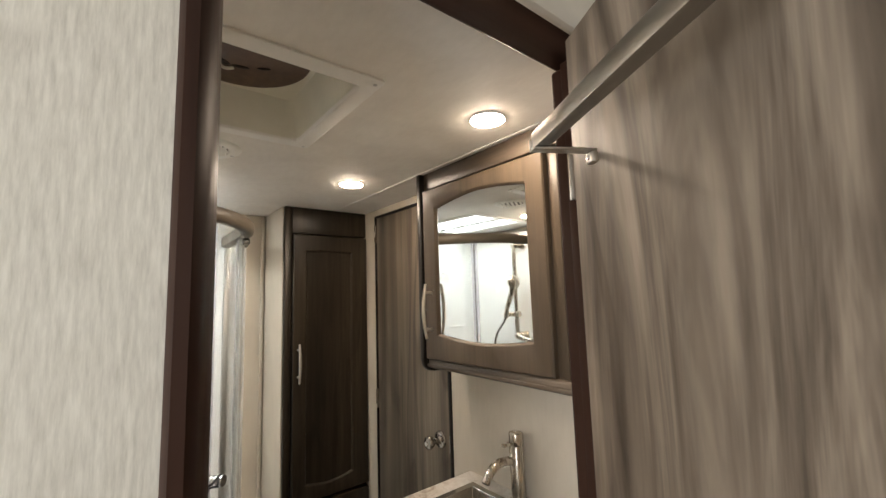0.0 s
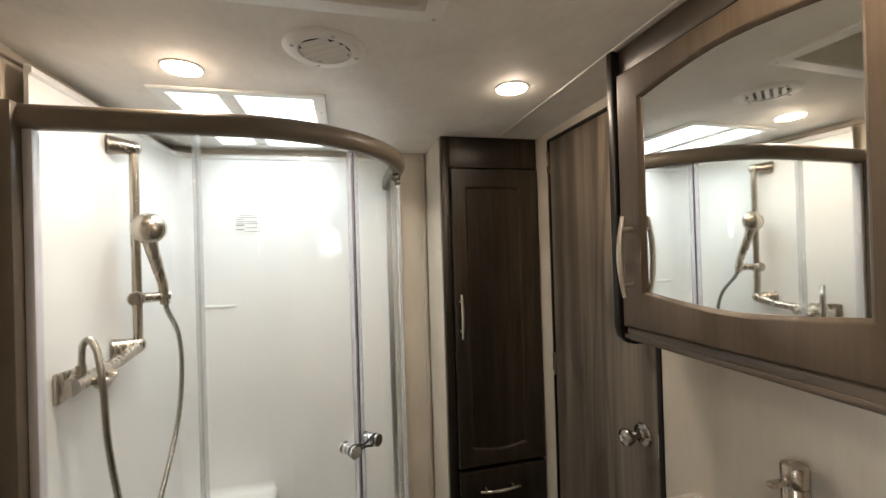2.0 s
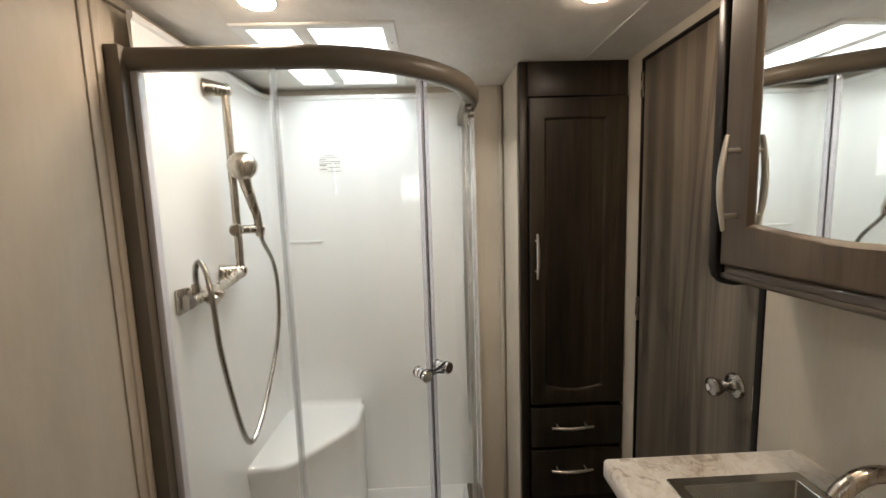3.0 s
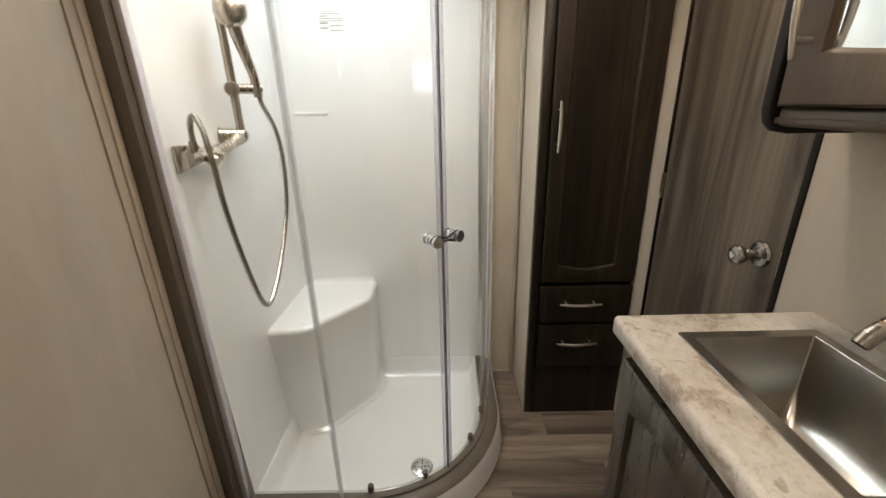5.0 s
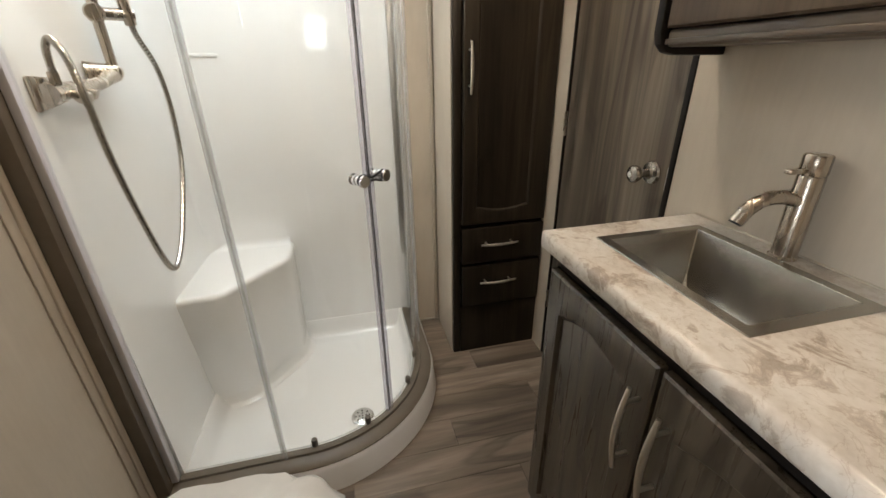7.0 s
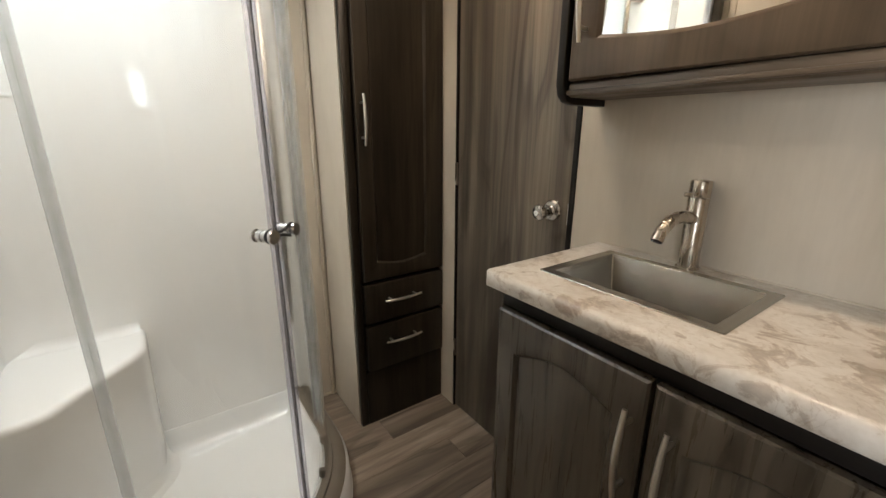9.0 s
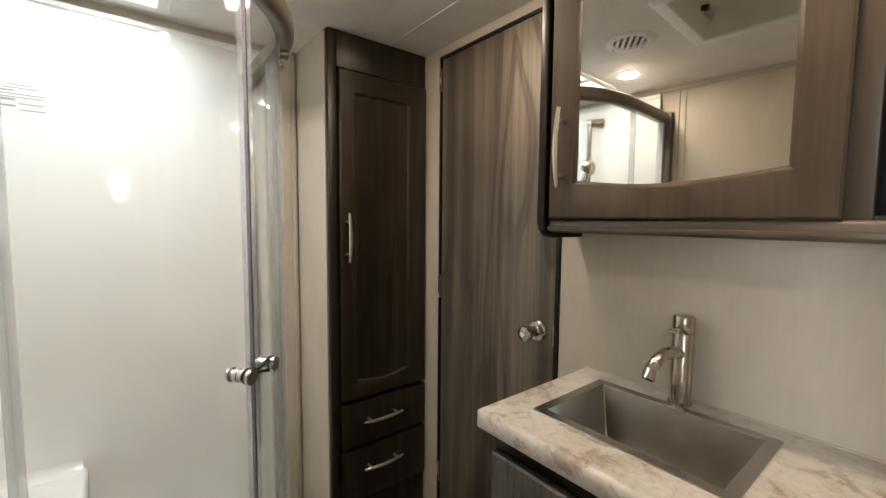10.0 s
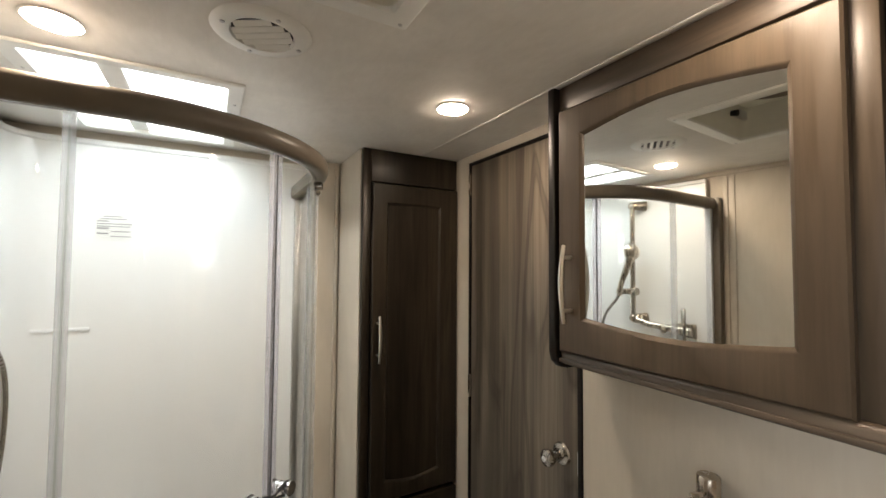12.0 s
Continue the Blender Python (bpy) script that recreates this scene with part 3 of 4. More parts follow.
part("bottom_rail", block(0.884, CX + 0.02, ENTRY1 + 0.014, 1.1775, 1.261, 1.2935, 0.008, 3), M_CABH, cab, "grooved bottom moulding")
part("bead", block(0.880, 0.8845, ENTRY1 + 0.014, 1.1775, 1.266, 1.276, 0.002), M_CABH, cab)
part("stile", block(CX, CX + 0.02, 1.160, 1.1775, 1.2925, 1.8575, 0.002), M_CAB, cab)
part("stile", block(CX, CX + 0.02, 0.644, 0.685, 1.2925, 1.8575, 0.003), M_CAB, cab)
part("stile", block(CX, CX + 0.02, ENTRY1 + 0.014, 0.574, 1.2925, 1.8575, 0.003), M_CAB, cab)
part("divider", block(CX + 0.0205, RIGHT - 0.0065, 0.647, 0.659, 1.3005, CEIL - 0.002), M_BLACK, cab, "", False)
part("shelf", block(CX, RIGHT - 0.0065, 0.5745, 0.6435, 1.558, 1.593, 0.003), M_CABH, cab)
md = framed_door(cab, "x", 0.674, 1.167, 1.294, 1.852, (0.055, 0.061, 0.075, 0.064), 0.016, 0.022, CX - 0.0195, 0.019, M_CAB, M_MIRROR)
# the mirror door stands a little ajar
ajar = Matrix.Translation((CX, 0.674, 0)) @ Matrix.Rotation(radians(1.7), 4, "Z") @ Matrix.Translation((-CX, -0.674, 0))
bow_handle(md, (CX - 0.0195, 1.129, 1.363), (CX - 0.0195, 1.129, 1.536), (-1, 0, 0))
md.matrix_basis = Matrix.Translation(md.location) @ ajar


# ---- vanity, counter, sink, faucet ----
van = thing("vanity_cabinet", (0.85, 0.79, 0), "charcoal wood vanity cabinet with two panelled doors", "vanity")
VX = 0.676
part("body", block(VX + 0.02, RIGHT - 0.001, ENTRY1 + 0.014, 1.134, 0.0, 0.70), M_VAN, van, "", False)
part("side_panel", block(VX, RIGHT - 0.001, 1.1345, 1.141, 0.0, 0.869, 0.001), M_VAN, van)
part("top_rail", block(VX, VX + 0.0195, ENTRY1 + 0.014, 1.134, 0.822, 0.869, 0.001), M_BLACK, van)
part("toe_board", block(VX + 0.004, VX + 0.0195, ENTRY1 + 0.014, 1.134, 0.0, 0.07, 0.001), M_BLACK, van)
part("stile", block(VX, VX + 0.0195, 0.76, 0.80, 0.0705, 0.8215, 0.001), M_BLACK, van)
for y0, y1, hy in ((0.793, 1.131, 0.813), (0.452, 0.785, 0.748)):
    vd = framed_door(van, "x", y0, y1, 0.075, 0.820, (0.052, 0.052, 0.055, 0.088), 0.0, 0.030, VX - 0.0185, 0.018, M_VAN, M_VAN)
    bow_handle(vd, (VX - 0.0185, hy, 0.590), (VX - 0.0185, hy, 0.770), (-1, 0, 0))

KX0, KX1, KY0, KY1 = 0.726, 0.980, 0.734, 1.085


def counter():
    bm = bmesh.new()
    x0, x1, y0, y1, r = 0.636, RIGHT - 0.001, ENTRY1 + 0.0145, 1.163, 0.022
    hole = [(KX0 + 0.006, KY0 + 0.006), (KX1 - 0.006, KY0 + 0.006), (KX1 - 0.006, KY1 - 0.006), (KX0 + 0.006, KY1 - 0.006)]
    # outer outline, with the free corner rounded
    arc = [(x0 + r - r * math.sin(a), y1 - r + r * math.cos(a)) for a in (math.pi / 2 * i / 6 for i in range(7))]
    outline = [(x0, y0), (x1, y0), (x1, y1)] + arc
    tops = []
    for inset, z in ((0.004, 0.868), (0.0, 0.874), (0.0, 0.889), (0.003, 0.898), (0.009, 0.9035), (0.016, 0.905)):
        ring = []
        for x, y in outline:
            ring.append(bm.verts.new((max(x, x0 + inset) if x < x1 else x, min(y, y1 - inset) if x < x1 else y - inset, z)))
        tops.append(ring)
    for p, q in zip(tops, tops[1:]):
        for i in range(len(p)):
            j = (i + 1) % len(p)
            bm.faces.new((p[i], p[j], q[j], q[i]))
    t, b = tops[-1], tops[0]
    h = [bm.verts.new((x, y, 0.905)) for x, y in hole]
    g = [bm.verts.new((x, y, 0.868)) for x, y in hole]
    for i in range(4):
        bm.faces.new((h[i], h[(i + 1) % 4], g[(i + 1) % 4], g[i]))
    for o, c in ((t, h), (b, g)):
        bm.faces.new((o[0], o[1], c[1], c[0]))
        bm.faces.new((o[1], o[2], c[2], c[1]))
        bm.faces.new((o[2], *o[3:7], c[3], c[2]))
        bm.faces.new((*o[6:], o[0], c[0], c[3]))
    return bm


worktop = thing("countertop", (0.83, 0.80, 0.868), "cream marbled laminate countertop with rounded edge", "countertop")
part("slab", counter(), M_TOP, worktop)
part("sealant_bead", tube([(RIGHT - 0.002, ENTRY1 + 0.016, 0.906), (RIGHT - 0.002, 1.152, 0.906)], 0.0022, 8), M_TRIMB, worktop, "thin sealant along the wall")

sink = thing("sink", (0.842, 0.90, 0.78), "square stainless steel drop-in sink in the countertop", "sink")


def rect_loop(bm, inset, z, r):
    x0, x1, y0, y1 = KX0 + inset, KX1 - inset, KY0 + inset, KY1 - inset
    out = []
    for cx, cy, a0 in ((x1 - r, y1 - r, 0), (x0 + r, y1 - r, 90), (x0 + r, y0 + r, 180), (x1 - r, y0 + r, 270)):
        for i in range(6):
            a = radians(a0 + 18 * i)
            out.append(bm.verts.new((cx + r * math.cos(a), cy + r * math.sin(a), z)))
    return out


def loops_mesh(spec, cap=True):
    bm = bmesh.new()
    rings = [rect_loop(bm, *s) for s in spec]
    for p, q in zip(rings, rings[1:]):
        for i in range(len(p)):
            bm.faces.new((p[i], p[(i + 1) % len(p)], q[(i + 1) % len(q)], q[i]))
    if cap:
        bm.faces.new(rings[-1])
    return bm


part("rim", loops_mesh([(0.0, 0.9052, 0.004), (0.001, 0.9072, 0.004), (0.0208, 0.9072, 0.004), (0.0215, 0.9064, 0.004)], False), M_STEEL, sink)
part("bowl", loops_mesh([(0.0215, 0.9064, 0.003), (0.043, 0.822, 0.004), (0.046, 0.808, 0.006), (0.052, 0.793, 0.010), (0.061, 0.780, 0.014), (0.073, 0.769, 0.016), (0.088, 0.761, 0.012), (0.103, 0.757, 0.006), (0.112, 0.756, 0.003)]), M_STEEL, sink)
part("drain", lathe([(0.0, 0.003), (0.012, 0.003), (0.013, 0.001), (0.028, 0.001), (0.031, 0.004), (0.033, 0.0)], (0.853, 0.91, 0.7565)), M_CHROME, sink)

tap = thing("faucet", (0.990, 0.908, 0.905), "brushed nickel single-hole faucet with top lever", "faucet")
FXX, FYY = 1.003, 0.914
part("body", lathe([(0.0, 0.0), (0.0235, 0.0), (0.0235, 0.004), (0.0205, 0.006), (0.0205, 0.150), (0.0195, 0.152), (0.0, 0.152)], (FXX, FYY, 0.9052), seg=32), M_NICKEL, tap)
head = part("lever_cap", lathe([(0.0, 0.0), (0.0195, 0.0), (0.0208, 0.002), (0.0208, 0.031), (0.019, 0.034), (0.0, 0.0345)], (FXX, FYY, 1.0585), seg=32), M_NICKEL, tap)
part("lever", block(FXX - 0.056, FXX - 0.015, FYY - 0.007, FYY + 0.007, 1.063, 1.071, 0.002), M_NICKEL, head)
spout = smooth_line([(FXX - 0.012, FYY, 1.014), (FXX - 0.045, FYY + 0.006, 1.021), (FXX - 0.074, FYY + 0.012, 1.016), (FXX - 0.097, FYY + 0.016, 0.999), (FXX - 0.112, FYY + 0.018, 0.977)], 6)
part("spout", tube(spout, 0.0125, 16), M_NICKEL, tap)
part("aerator", tube([spout[-1] + Vector((0.002, 0, 0.004)), spout[-1] + Vector((-0.001, 0.0005, -0.002))], 0.0105, 16), M_RUBBER, tap)


# ---- shower: pan, surround, seat ----
TOPZ = 0.100
SUR = -0.370


def pan_outline(arc_in, side_in):
    """The quarter-round pan's outline, drawn in by arc_in at its front and by side_in at the walls."""
    R = 0.495 - arc_in
    x0, y1 = (SUR + side_in if side_in else LEFT + 0.003), BACK - 0.003 - side_in
    pts = [(x0, SHY - R)]
    pts += [(SHX + R * math.sin(a), SHY - R * math.cos(a)) for a in (math.pi / 2 * i / 24 for i in range(25))]
    return pts + [(SHX + R, y1), (x0, y1)]


pan = thing("shower_pan", (0.06, 1.78, 0), "glossy white quarter-round shower pan with raised rim", "shower pan")
bm = bmesh.new()
rings = [[bm.verts.new((x, y, z)) for x, y in pan_outline(a, s)] for a, s, z in
         ((-0.006, 0, 0.0), (0.0, 0, 0.012), (0.002, 0, 0.086), (0.012, 0, TOPZ), (0.084, 0.012, TOPZ + 0.022), (0.087, 0.030, TOPZ + 0.026), (0.091, 0.040, TOPZ + 0.022), (0.096, 0.047, TOPZ + 0.008), (0.106, 0.056, 0.068), (0.116, 0.066, 0.052), (0.132, 0.084, 0.041), (0.16, 0.12, 0.036))]
for p, q in zip(rings, rings[1:]):
    for i in range(len(p)):
        bm.faces.new((p[i], p[(i + 1) % len(p)], q[(i + 1) % len(q)], q[i]))
bm.faces.new(rings[-1]), bm.faces.new(rings[0])
part("basin", bm, M_ACRYL, pan)
drain = part("drain", lathe([(0.0, 0.004), (0.036, 0.004), (0.041, 0.002), (0.042, 0.0)], (0.197, 1.575, 0.0365), seg=28), M_CHROME, pan, "round chrome strainer")
# black dots on the solid strainer: the shade inside its holes, as colour
bm = bmesh.new()
for i in range(13):
    r, a = (0, 0) if i == 0 else (0.012, i * 1.5708) if i < 5 else (0.025, i * 0.7854)
    lathe([(0.0033, 0.0), (0.0, 0.0002)], (0.197 + r * math.cos(a), 1.575 + r * math.sin(a), 0.0408), seg=8, bm=bm)
part("hole_shade", bm, M_RUBBER, drain)

surround = thing("shower_surround", (LEFT, BACK, TOPZ), "glossy white moulded shower wall surround with corner seat", "shower surround")
line = [(SUR, 1.40, 1, 0), (SUR, 2.09, 1, 0)]
line += [(SUR + 0.09 * (1 - math.cos(a)), 2.09 + 0.09 * math.sin(a), math.cos(a), -math.sin(a)) for a in (math.pi / 2 * i / 10 for i in range(1, 11))]
line += [(0.511, BACK - 0.005, 0, -1)]
part("wall_panel", sweep(line, [(0.0, TOPZ), (0.036, TOPZ), (0.026, 0.56), (0.009, 1.15), (0.008, 1.868), (0.014, 1.874), (0.014, 1.886), (0.009, 1.890), (0.0, 1.890)]), M_ACRYL, surround)
WX, WY, SEATZ = SUR + 0.008, BACK - 0.013, 0.552
seat_top = [(WX - 0.004, 1.694), (-0.240, 1.700), (-0.198, 1.717), (-0.032, 1.928), (-0.014, 1.968), (-0.020, WY + 0.004), (WX - 0.004, WY + 0.004)]
bm = bmesh.new()
low = [(WX - 0.004, 1.748), (-0.232, 1.782), (-0.196, 1.806), (-0.048, 1.986), (-0.032, 2.022), (-0.030, WY + 0.004), (WX - 0.004, WY + 0.004)]
lv, tv = [bm.verts.new((x, y, 0.036)) for x, y in low], [bm.verts.new((x, y, SEATZ - (0.017 if y > WY else 0.0))) for x, y in seat_top]
bm.faces.new(lv[::-1])
bm.faces.new(tv)
for i in range(7):
    bm.faces.new((lv[i], lv[(i + 1) % 7], tv[(i + 1) % 7], tv[i]))
fronts = [e for e in bm.edges if e.verts[0] in tv and e.verts[1] in tv and min(v.co.x for v in e.verts) > WX - 0.01 and max(v.co.y for v in e.verts) < WY + 0.01 and not all(v.co.y > WY for v in e.verts) and not all(v.co.x < WX for v in e.verts)]
bmesh.ops.bevel(bm, geom=fronts, offset=0.020, segments=4, profile=0.5, affect="EDGES")
# coves where the seat runs into the walls, and where its foot meets the floor
cove = [(0.0, 1.0), (0.06, 0.70), (0.18, 0.40), (0.40, 0.16), (0.70, 0.04), (1.0, 0.0), (1.0, -0.12), (0.0, -0.12)]
for wide, high, flip in ((0.040, 0.028, 1),):
    ends = []
    for u in ((1.712, WY) if not flip else (WX, -0.032)):
        ends.append([bm.verts.new((WX - 0.001 + p * wide, u, SEATZ - 0.0006 + q * high) if not flip else (u, WY - 0.017 - p * wide, SEATZ - 0.014 + q * high)) for p, q in cove])
    for i in range(8):
        bm.faces.new((ends[0][i], ends[0][(i + 1) % 8], ends[1][(i + 1) % 8], ends[1][i]))
    bm.faces.new(ends[0]), bm.faces.new(ends[1][::-1])
foot = []
for wide, z in ((0.0, 0.085), (0.004, 0.062), (0.014, 0.047), (0.034, 0.0385), (0.034, 0.030)):
    ring = []
    for i, (x, y) in enumerate(low[:6]):
        nx, ny = ((0, -1), (0.2, -0.98), (0.6, -0.8), (0.9, -0.43), (1, -0.1), (1, 0))[i]
        f = (z - 0.036) / (SEATZ - 0.036)
        x, y = x + (seat_top[i][0] - x) * f, y + (seat_top[i][1] - y) * f
        ring.append(bm.verts.new((x + nx * (wide + 0.0006), y + ny * (wide + 0.0006), z)))
    foot.append(ring)
for p, q in zip(foot, foot[1:]):
    for i in range(5):
        bm.faces.new((p[i], q[i], q[i + 1], p[i + 1]))
bmesh.ops.recalc_face_normals(bm, faces=bm.faces)
part("seat", bm, M_ACRYL, surround, "moulded corner seat")
part("ledge", block(-0.352, -0.165, BACK - 0.0175, BACK - 0.012, 1.272, 1.284, 0.002, 3), M_ACRYL, surround, "narrow moulded ledge")
sticker = thing("warning_label", (-0.11, BACK - 0.014, 1.58), "small white printed label stuck on the shower wall", "label")
part("paper", block(-0.160, -0.064, BACK - 0.0145, BACK - 0.0138, 1.560, 1.652), M_PAPER, sticker, "", False)
for i, (u, w, h) in enumerate(((0.02, 0.05, 0.003), (0.012, 0.07, 0.003), (0.004, 0.03, 0.004), (0.004, 0.09, 0.003), (0.004, 0.085, 0.003), (0.004, 0.03, 0.006), (0.04, 0.05, 0.003), (0.004, 0.03, 0.005), (0.04, 0.052, 0.003))):
    part("print_line", block(-0.160 + u, -0.160 + u + w, BACK - 0.0152, BACK - 0.0147, 1.640 - i * 0.0082, 1.640 - i * 0.0082 + h), M_INK, sticker, "", False)

# ---- shower: enclosure ----
BEND = SHR * math.pi / 2
FIRST = SHX + 0.385
TOTAL = FIRST + BEND + (BACK - 0.02 - SHY)
enclosure = thing("shower_enclosure", (0.05, SHY - SHR, TOPZ), "curved sliding glass shower enclosure with champagne aluminium rails", "shower enclosure")
part("top_rail", sweep(shower_line(0, TOTAL, steps=60), [(-0.020, 1.752), (0.0, 1.746), (0.014, 1.747), (0.022, 1.753), (0.0265, 1.763), (0.0275, 1.773), (0.0255, 1.784), (0.020, 1.793), (0.010, 1.798), (-0.014, 1.798), (-0.020, 1.790)]), M_CHAMP, enclosure)
part("bottom_rail", sweep(shower_line(0, TOTAL, steps=60), [(-0.022, TOPZ), (0.046, TOPZ), (0.048, TOPZ + 0.005), (0.041, TOPZ + 0.011), (0.022, TOPZ + 0.016), (0.006, TOPZ + 0.018), (0.004, TOPZ + 0.026), (-0.018, TOPZ + 0.026), (-0.022, TOPZ + 0.018)]), M_CHAMP, enclosure)
part("wall_profile", block(LEFT + 0.0005, LEFT + 0.040, SHY - SHR - 0.0385, SHY - SHR + 0.020, TOPZ + 0.001, 1.797, 0.003), M_CHAMP, enclosure)
part("wall_profile", block(SHX + SHR - 0.006, SHX + SHR + 0.018, BACK - 0.034, BACK - 0.016, TOPZ + 0.027, 1.747, 0.003), M_ALU, enclosure)
part("wall_channel", block(LEFT + 0.0405, LEFT + 0.058, SHY - SHR - 0.012, SHY - SHR + 0.012, TOPZ + 0.027, 1.747, 0.002), M_PALE, enclosure)


def glass(s0, s1, out, z0=TOPZ + 0.03, z1=1.746):
    return sweep(shower_line(s0, s1, steps=18), [(out - 0.0025, z0), (out + 0.0025, z0), (out + 0.0025, z1), (out - 0.0025, z1)])


def strip(s, width, out, deep, z0=TOPZ + 0.03, z1=1.746):
    return sweep(shower_line(s - width / 2, s + width / 2, steps=3), [(out - deep, z0), (out + deep, z0), (out + deep, z1), (out - deep, z1)])


MEET = FIRST + SHR * radians(40)
panes = [part("fixed_panel", glass(0.05, 0.345, 0.010), M_GLASS, enclosure), part("fixed_panel", glass(FIRST + BEND + 0.03, TOTAL - 0.02, 0.010), M_GLASS, enclosure)]
door_l = part("sliding_door", glass(0.333, MEET - 0.012, -0.008), M_GLASS, enclosure)
door_r = part("sliding_door", glass(MEET + 0.012, FIRST + BEND + 0.06, -0.008), M_GLASS, enclosure)
panes += [door_l, door_r]
for s, w, o, d, owner, mat in ((0.345, 0.009, 0.010, 0.005, enclosure, M_SEAL), (0.333, 0.009, -0.008, 0.005, door_l, M_SEAL), (MEET - 0.0085, 0.013, -0.008, 0.005, door_l, M_FROST),
                               (MEET + 0.0095, 0.012, -0.008, 0.005, door_r, M_FROST), (FIRST + BEND + 0.055, 0.012, -0.008, 0.006, door_r, M_SEAL), (FIRST + BEND + 0.03, 0.012, 0.010, 0.006, enclosure, M_SEAL)):
    ob = part("edge_seal", strip(s, w, o, d), mat, owner)
    if mat in (M_SEAL, M_FROST):
        ob.visible_shadow = False
part("magnet_strip", strip(MEET + 0.001, 0.004, -0.008, 0.004), M_RUBBER, door_r, "black magnetic strip")
for ob in panes:
    ob.visible_shadow = False

for s, owner in ((MEET - 0.035, door_l), (MEET + 0.042, door_r)):
    x, y, nx, ny = shower_line(s, s + 0.001, steps=1)[0]
    prof = [(0.0, 0.030), (0.0145, 0.030), (0.0168, 0.028), (0.0168, 0.022), (0.013, 0.020), (0.0115, 0.0185), (0.0115, 0.0125), (0.014, 0.011), (0.014, 0.003), (0.012, 0.0026), (0.012, -0.0026), (0.014, -0.003), (0.014, -0.012), (0.0105, -0.015), (0.0105, -0.018), (0.0155, -0.021), (0.0155, -0.026), (0.0, -0.028)]
    part("knob", lathe([(r, h - 0.008) for r, h in prof], (x, y, 0.963), (nx, ny, 0), 20), M_CHROME, owner, "round chrome pull knob")
# elastic band looped over both knobs
a, b = shower_line(MEET - 0.035, MEET, steps=1)[0], shower_line(MEET + 0.042, MEET + 0.043, steps=1)[0]
ka, kb = (Vector((p[0] + p[2] * 0.0075, p[1] + p[3] * 0.0075, 0.963)) for p in (a, b))
along = (kb - ka).normalized()
loop = [ka - along * 0.0145, ka + Vector((0, 0, 0.0145)), ka.lerp(kb, 0.5) + Vector((0, 0, 0.003)), kb + Vector((0, 0, 0.0145)), kb + along * 0.0145,
        kb - Vector((0, 0, 0.0145)), ka.lerp(kb, 0.5) - Vector((0, 0, 0.005)), ka - Vector((0, 0, 0.0145)), ka - along * 0.0145]
solid("elastic_band", tube(smooth_line(loop, 5), 0.0034, 8), M_RUBBER, "black elastic band looped over both shower knobs", "elastic band")

for s, owner in ((0.43, door_l), (0.62, door_l), (0.86, door_r), (1.02, door_r)):
    x, y, nx, ny = shower_line(s, s + 0.001, steps=1)[0]
    part("roller", lathe([(0.0, 0.0), (0.008, 0.0), (0.010, 0.004), (0.010, 0.024), (0.008, 0.028), (0.0, 0.029)], (x - nx * 0.020, y - ny * 0.020, TOPZ + 0.026), seg=14), M_ROLLER, owner, "small taupe roller")

for s in (FIRST + BEND - 0.11, FIRST + BEND - 0.02):
    x, y, nx, ny = shower_line(s, s + 0.001, steps=1)[0]
    part("hanger", lathe([(0.0, 0.012), (0.008, 0.012), (0.013, 0.009), (0.014, 0.004), (0.014, -0.010), (0.0, -0.011)], (x, y, 1.722), (nx, ny, 0), 18), M_SATIN, door_r, "small round roller hanger")

# ---- shower: hand shower on rail ----
shower = thing("hand_shower", (-0.38, 1.70, 1.19), "brushed nickel hand shower with slide rail and hose", "hand shower")
W = SUR + 0.008
RX, RY = W + 0.045, 1.727
part("valve_plate", prism([(1.445, 1.158), (1.445, 1.228), (1.552, 1.222), (1.552, 1.172)], W, W + 0.014, "x", 0.005), M_NICKEL, shower)
part("valve_body", tube([(W + 0.030, 1.454, 1.193), (W + 0.030, 1.466, 1.193), (W + 0.033, 1.599, 1.201)], lambda t: 0.0205 - 0.004 * t, 22), M_NICKEL, shower)
part("valve_neck", tube([(W + 0.010, 1.496, 1.193), (W + 0.028, 1.496, 1.193)], lambda t: 0.028 - 0.008 * t, 20), M_NICKEL, shower)
part("valve_handle", lathe([(0.0, 0.0), (0.014, 0.0), (0.016, 0.006), (0.016, 0.020), (0.013, 0.025), (0.0, 0.026)], (W + 0.047, 1.521, 1.187), (0.9, -0.1, -0.4), 20), M_NICKEL, shower)
part("valve_handle", lathe([(0.0, 0.0), (0.010, 0.0), (0.012, 0.006), (0.012, 0.018), (0.0, 0.020)], (W + 0.047, 1.566, 1.191), (0.9, 0.1, -0.4), 18), M_NICKEL, shower)
part("supply_arm", tube(smooth_line([(W + 0.033, 1.589, 1.201), (W + 0.036, 1.649, 1.205), (W + 0.040, 1.694, 1.217), (RX, RY, 1.225)], 6), lambda t: 0.0135 + 0.005 * t, 18), M_NICKEL, shower)
part("rail", tube([(RX, RY, 1.215), (RX, RY, 1.80)], 0.0125, 22), M_NICKEL, shower)
for z in (1.230, 1.797):
    bm = tube([(W - 0.004, RY - 0.040, z), (W + 0.018, RY - 0.026, z), (RX, RY, z)], lambda t: 0.028 - 0.009 * t, 22)
    bmesh.ops.create_uvsphere(bm, u_segments=22, v_segments=12, radius=0.0205, matrix=Matrix.Translation((RX, RY, z)))
    part("rail_bracket", bm, M_NICKEL, shower)
part("slider", tube([(RX - 0.004, RY - 0.006, 1.363), (RX + 0.064, RY + 0.048, 1.363)], 0.0145, 18), M_NICKEL, shower)
